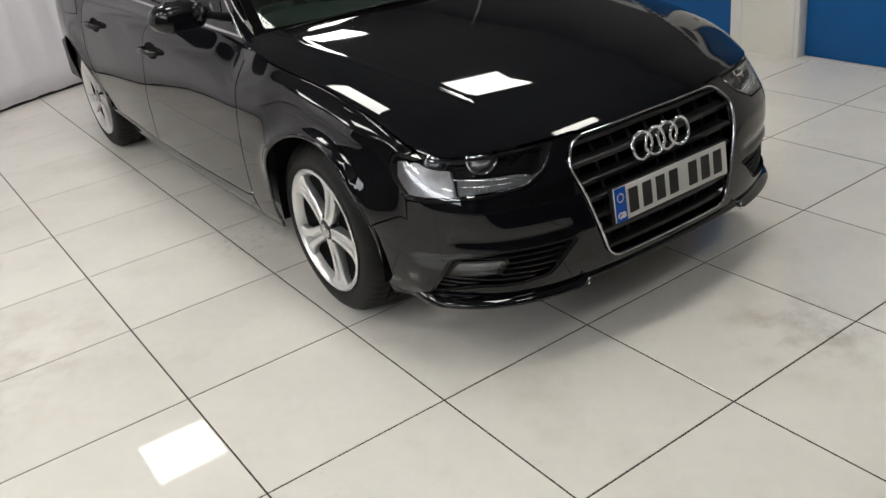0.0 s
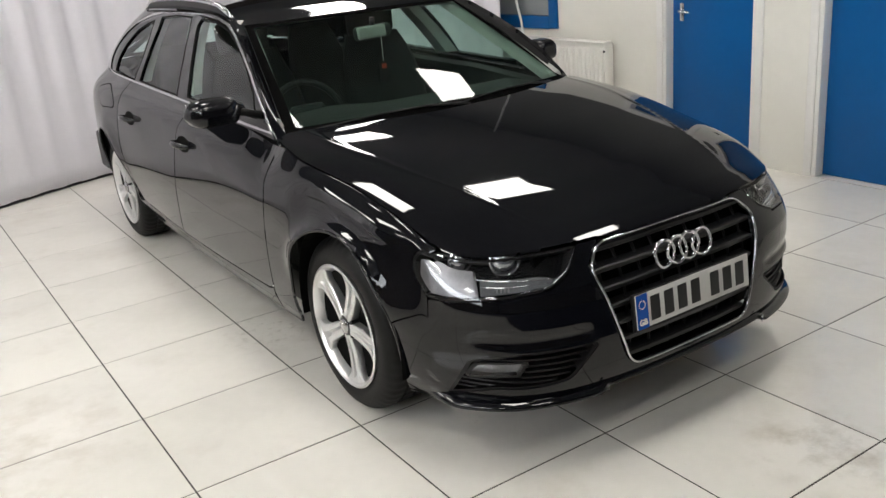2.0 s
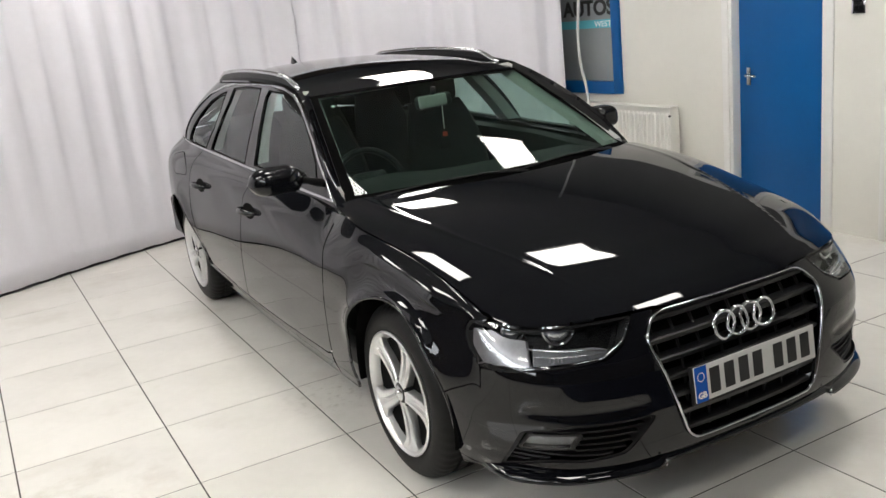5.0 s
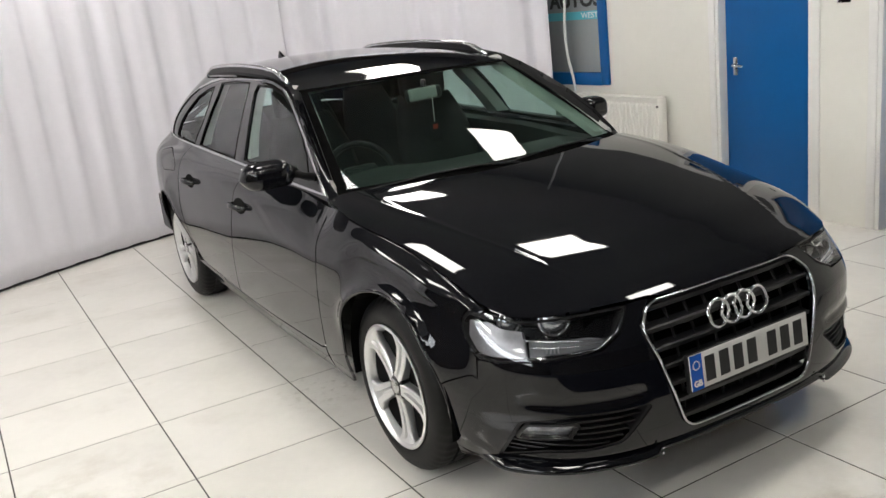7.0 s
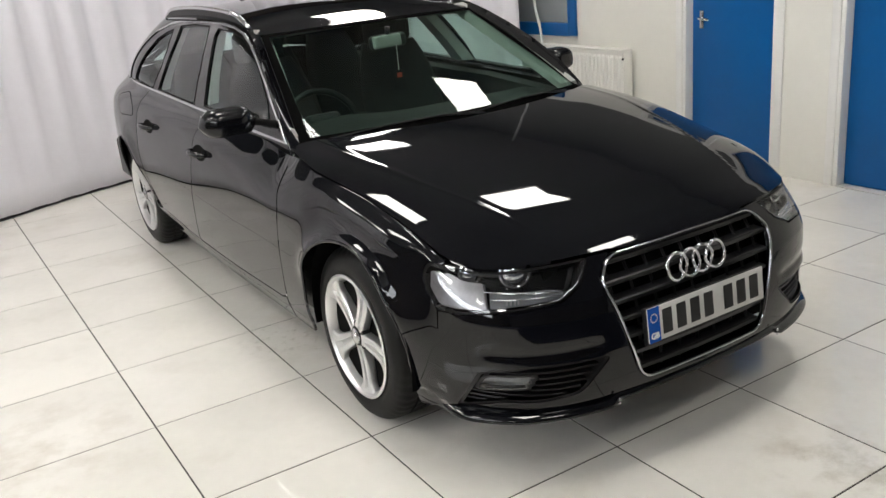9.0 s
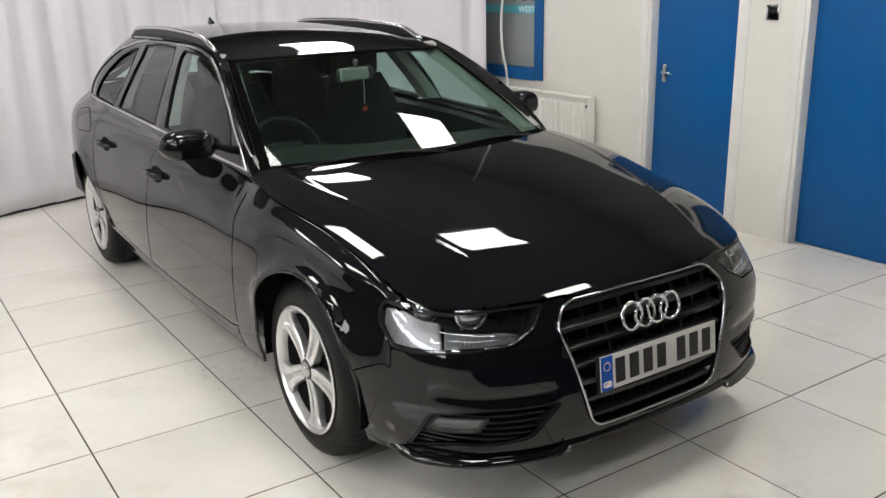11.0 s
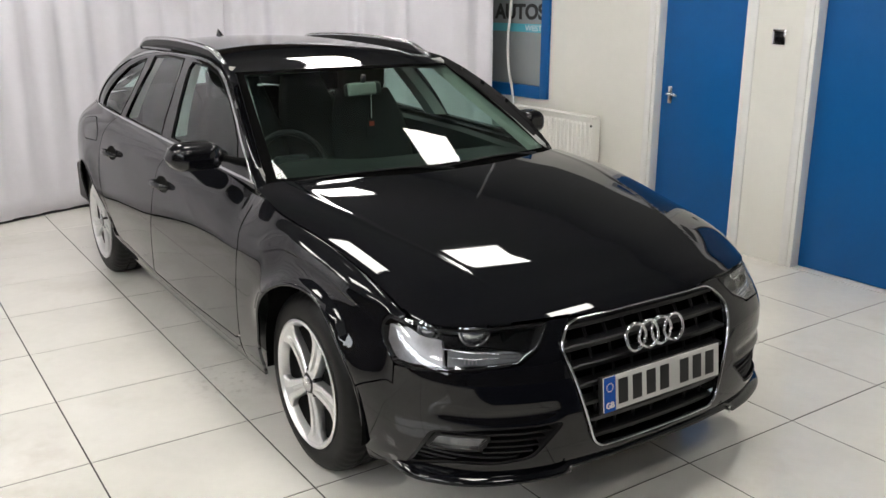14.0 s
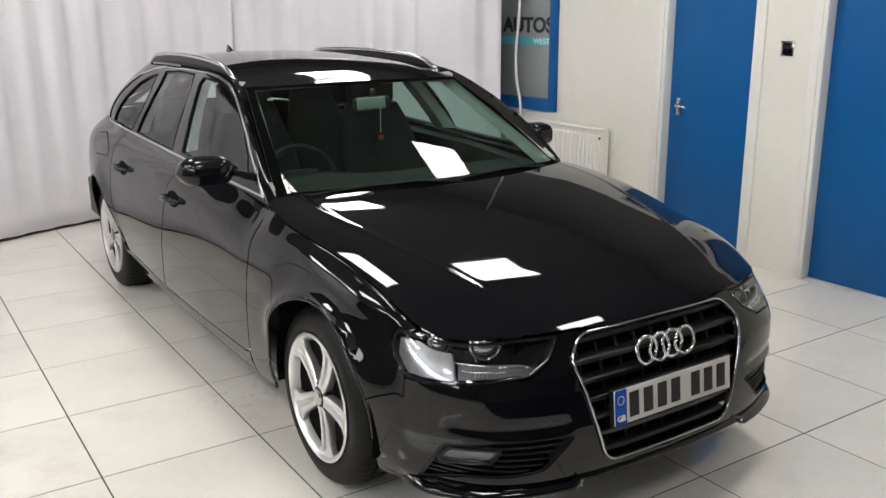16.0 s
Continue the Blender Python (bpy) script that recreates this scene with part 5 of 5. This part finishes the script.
box("cabin_floor", (1.4, 2.9, 0.05), (XC, 2.7, 0.38), DARK, cabin, bevel=0.01)
for side in (-1, 1):
    loft("door_lining", [[(XC + side * w, y, 0.36), (XC + side * w, y, z), (XC + side * (w - 0.05), y, z - 0.01), (XC + side * (w - 0.07), y, z - 0.12), (XC + side * (w - 0.05), y, 0.36)] for y, z, w in ((1.32, 0.895, 0.72), (2.0, 0.94, 0.735), (3.0, 0.96, 0.74), (3.6, 0.98, 0.72), (4.0, 0.99, 0.64))], DASH, cabin)
dash = []
for i in range(13):
    u = -0.665 + 1.33 * i / 12
    hump = 0.03 * math.exp(-((u + 0.36) / 0.2) ** 2)
    dash.append([(XC + u, 1.20 + 0.13 * (u / 0.73) ** 2, 0.88), (XC + u, 1.45, 0.905 + hump * .5), (XC + u, 1.66, 0.90 + hump), (XC + u, 1.74, 0.86 + hump), (XC + u, 1.70, 0.70), (XC + u, 1.76, 0.45), (XC + u, 1.25, 0.45)])
loft("dashboard", dash, DASH, cabin, "black plastic dashboard", sharp=60)


def seat(name, u, y, w, parent):
    st = new(name)
    st.parent = parent
    st["label"] = "black cloth seat with headrest"
    rings = []
    for i in range(9):
        f = i / 8
        ww2 = w * (0.42 + 0.08 * math.sin(f * math.pi)) * (1 - 0.25 * f ** 4)
        yy = y + 0.19 * f
        z = 0.55 + 0.58 * f
        rings.append([(XC + u - ww2, yy, z), (XC + u - ww2 * .8, yy - 0.06, z), (XC + u, yy - 0.035, z), (XC + u + ww2 * .8, yy - 0.06, z), (XC + u + ww2, yy, z), (XC + u + ww2 * .8, yy + 0.09, z), (XC + u - ww2 * .8, yy + 0.09, z)])
    loft("backrest", rings, FABRIC, st, sharp=80)
    part("cushion", box_bm((w, 0.5, 0.16), (XC + u, y - 0.2, 0.56), 0.05, 3), FABRIC, st, smooth_shade=True)
    part("headrest", box_bm((0.27, 0.10, 0.17), (XC + u, y + 0.21, 1.20), 0.04, 3), FABRIC, st, smooth_shade=True)
    for k in (-1, 1):
        tube("headrest_post", [(XC + u + k * 0.06, y + 0.20, 1.10), (XC + u + k * 0.06, y + 0.21, 1.15)], 0.007, CHROME, st, n=8)


seat("front_seat", -0.37, 2.28, 0.50, cabin)
seat("front_seat", 0.37, 2.28, 0.50, cabin)
for u in (-0.42, 0.0, 0.42):
    seat("rear_seat", u, 3.18, 0.42, cabin)
# steering wheel, on the flank nearer the curtain
sc = Vector((XC - 0.37, 1.80, 0.865))
tilt = Matrix.Translation(sc) @ pose(0, 0, 0, -24, 0, 0)
st = new("steering_wheel")
st.parent = cabin
tube("wheel_ring", [tilt @ Vector((0.172 * math.cos(a), 0, 0.172 * math.sin(a))) for a in [2 * math.pi * k / 40 for k in range(40)]], 0.015, TRIM, st, n=10, closed=True)
part("boss", box_bm((0.17, 0.06, 0.13), (0, 0, 0), 0.025, 3, None), TRIM, st, smooth_shade=True).matrix_local = tilt
for k in (-1, 1):
    tube("wheel_spoke", [tilt @ Vector((k * 0.06, 0, 0)), tilt @ Vector((k * 0.18, 0, 0.01))], 0.016, TRIM, st, n=8)
# inner mirror and tag
mi = new("inner_mirror")
mi.parent = cabin
part("mirror_body", box_bm((0.215, 0.045, 0.066), (0, 0, 0), 0.022, 4), TRIM, mi, smooth_shade=True).matrix_local = pose(XC + 0.0, 1.80, 1.205, -8, 0, 12)
part("mirror_face", box_bm((0.17, 0.02, 0.056), (-0.018, -0.016, 0), 0.0095, 3), PILLAR, mi, "pale grey rounded front", smooth_shade=True).matrix_local = pose(XC + 0.0, 1.80, 1.205, -8, 0, 12)
tube("mirror_stem", [(XC, 1.80, 1.22), (XC, 1.79, 1.27)], 0.012, TRIM, mi, n=8)
tag = new("hanging_tag")
tag.parent = cabin
tag["label"] = "dark air freshener tag on a cord"
tube("cord", [(XC + 0.03, 1.775, 1.185), (XC + 0.03, 1.775, 1.07)], 0.0018, WOODWHITE, tag, n=6)
box("card", (0.055, 0.004, 0.095), (XC + 0.03, 1.775, 1.022), TRIM, tag, bevel=0.001)
box("card_mark", (0.026, 0.001, 0.022), (XC + 0.03, 1.7725, 1.045), material("red_mark", (0.5, 0.06, 0.03), rough=0.5), tag, bevel=0)
# lining, pillars
for side in (-1, 1):
    ring = []
    for k in range(9):
        b = k / 8
        p = Vector(screen(1.0, 0.02 + 0.96 * b))
        y = 1.34 + 0.68 * b
        q = Vector((flank(y, 0.95 + 0.37 * b) - 0.03, y, 0.95 + 0.37 * b))
        e = 0.0 if side < 0 else 0.03
        ring.append([(XC + side * (p.x - 0.012 + e), p.y + 0.012, p.z - 0.012), (XC + side * (p.x - 0.075 + e), p.y + 0.075, p.z - 0.012), (XC + side * (q.x - 0.06), q.y + 0.02, q.z - 0.01), (XC + side * q.x, q.y - 0.02, q.z)])
    loft("pillar_trim", ring, PILLAR, cabin, "grey pillar trim", sharp=60)
    for y0, y1, w in ((2.30, 2.50, 0.085), (3.06, 3.12, 0.06)):
        ring = []
        for k in range(7):
            b = k / 6
            z = 0.99 + 0.32 * b
            y = y0 + (y1 - y0) * b
            u = flank(y, z) - 0.022
            ring.append([(XC + side * u, y - w, z), (XC + side * (u - 0.055), y - w * .6, z), (XC + side * (u - 0.055), y + w * .6, z), (XC + side * u, y + w, z)])
        loft("pillar_trim", ring, HEADLINER, cabin, "light grey pillar trim", sharp=60)
sheet("headliner", [(-0.55, 1.95), (0.55, 1.95), (0.54, 3.3), (0.49, 3.6), (0.40, 3.8), (0.27, 4.1), (-0.27, 4.1), (-0.40, 3.8), (-0.49, 3.6), (-0.54, 3.3)], lambda u, y: (u, y, roof_z(u, y) - 0.025), (0.15, 0.15), HEADLINER, cabin, side=1, fold=0)

# small sticker inside the top corner of the windscreen
sheet("windscreen_sticker", [(-0.865, 0.872), (-0.825, 0.872), (-0.825, 0.892), (-0.865, 0.892)], screen, (0.02, 0.02), HEADLINER, body, "small pale sticker", side=1, lift=-0.006, fold=0)

# ---- floor tiles ----
def tile_mesh():
    s, w, e, t = 0.3 - 0.0029, 0.3 - 0.0029, 0.0008, 0.004
    bm = bmesh.new()
    lo = [bm.verts.new((x, y, -t)) for x, y in ((-s, -w), (s, -w), (s, w), (-s, w))]
    mi = [bm.verts.new((x, y, -e)) for x, y in ((-s, -w), (s, -w), (s, w), (-s, w))]
    hi = [bm.verts.new((x, y, 0)) for x, y in ((-s + e, -w + e), (s - e, -w + e), (s - e, w - e), (-s + e, w - e))]
    for a, b in ((lo, mi), (mi, hi)):
        for i in range(4):
            bm.faces.new((a[i], a[(i + 1) % 4], b[(i + 1) % 4], b[i]))
    bm.faces.new(hi)
    me = bpy.data.meshes.new("tile")
    bm.to_mesh(me)
    bm.free()
    me.materials.append(TILE)
    return me


TILE_ME = tile_mesh()
for i in range(-7, 7):
    for j in range(-9, 11):
        if -7 <= i and -2 <= j <= 10:
            tile = new("tile", TILE_ME)
            tile.parent = floor
            tile.matrix_parent_inverse = Matrix.Identity(4)
            tile.location = (i * 0.6 + 0.3, j * 0.6 + 0.3, random.uniform(-0.0003, 0.0003))
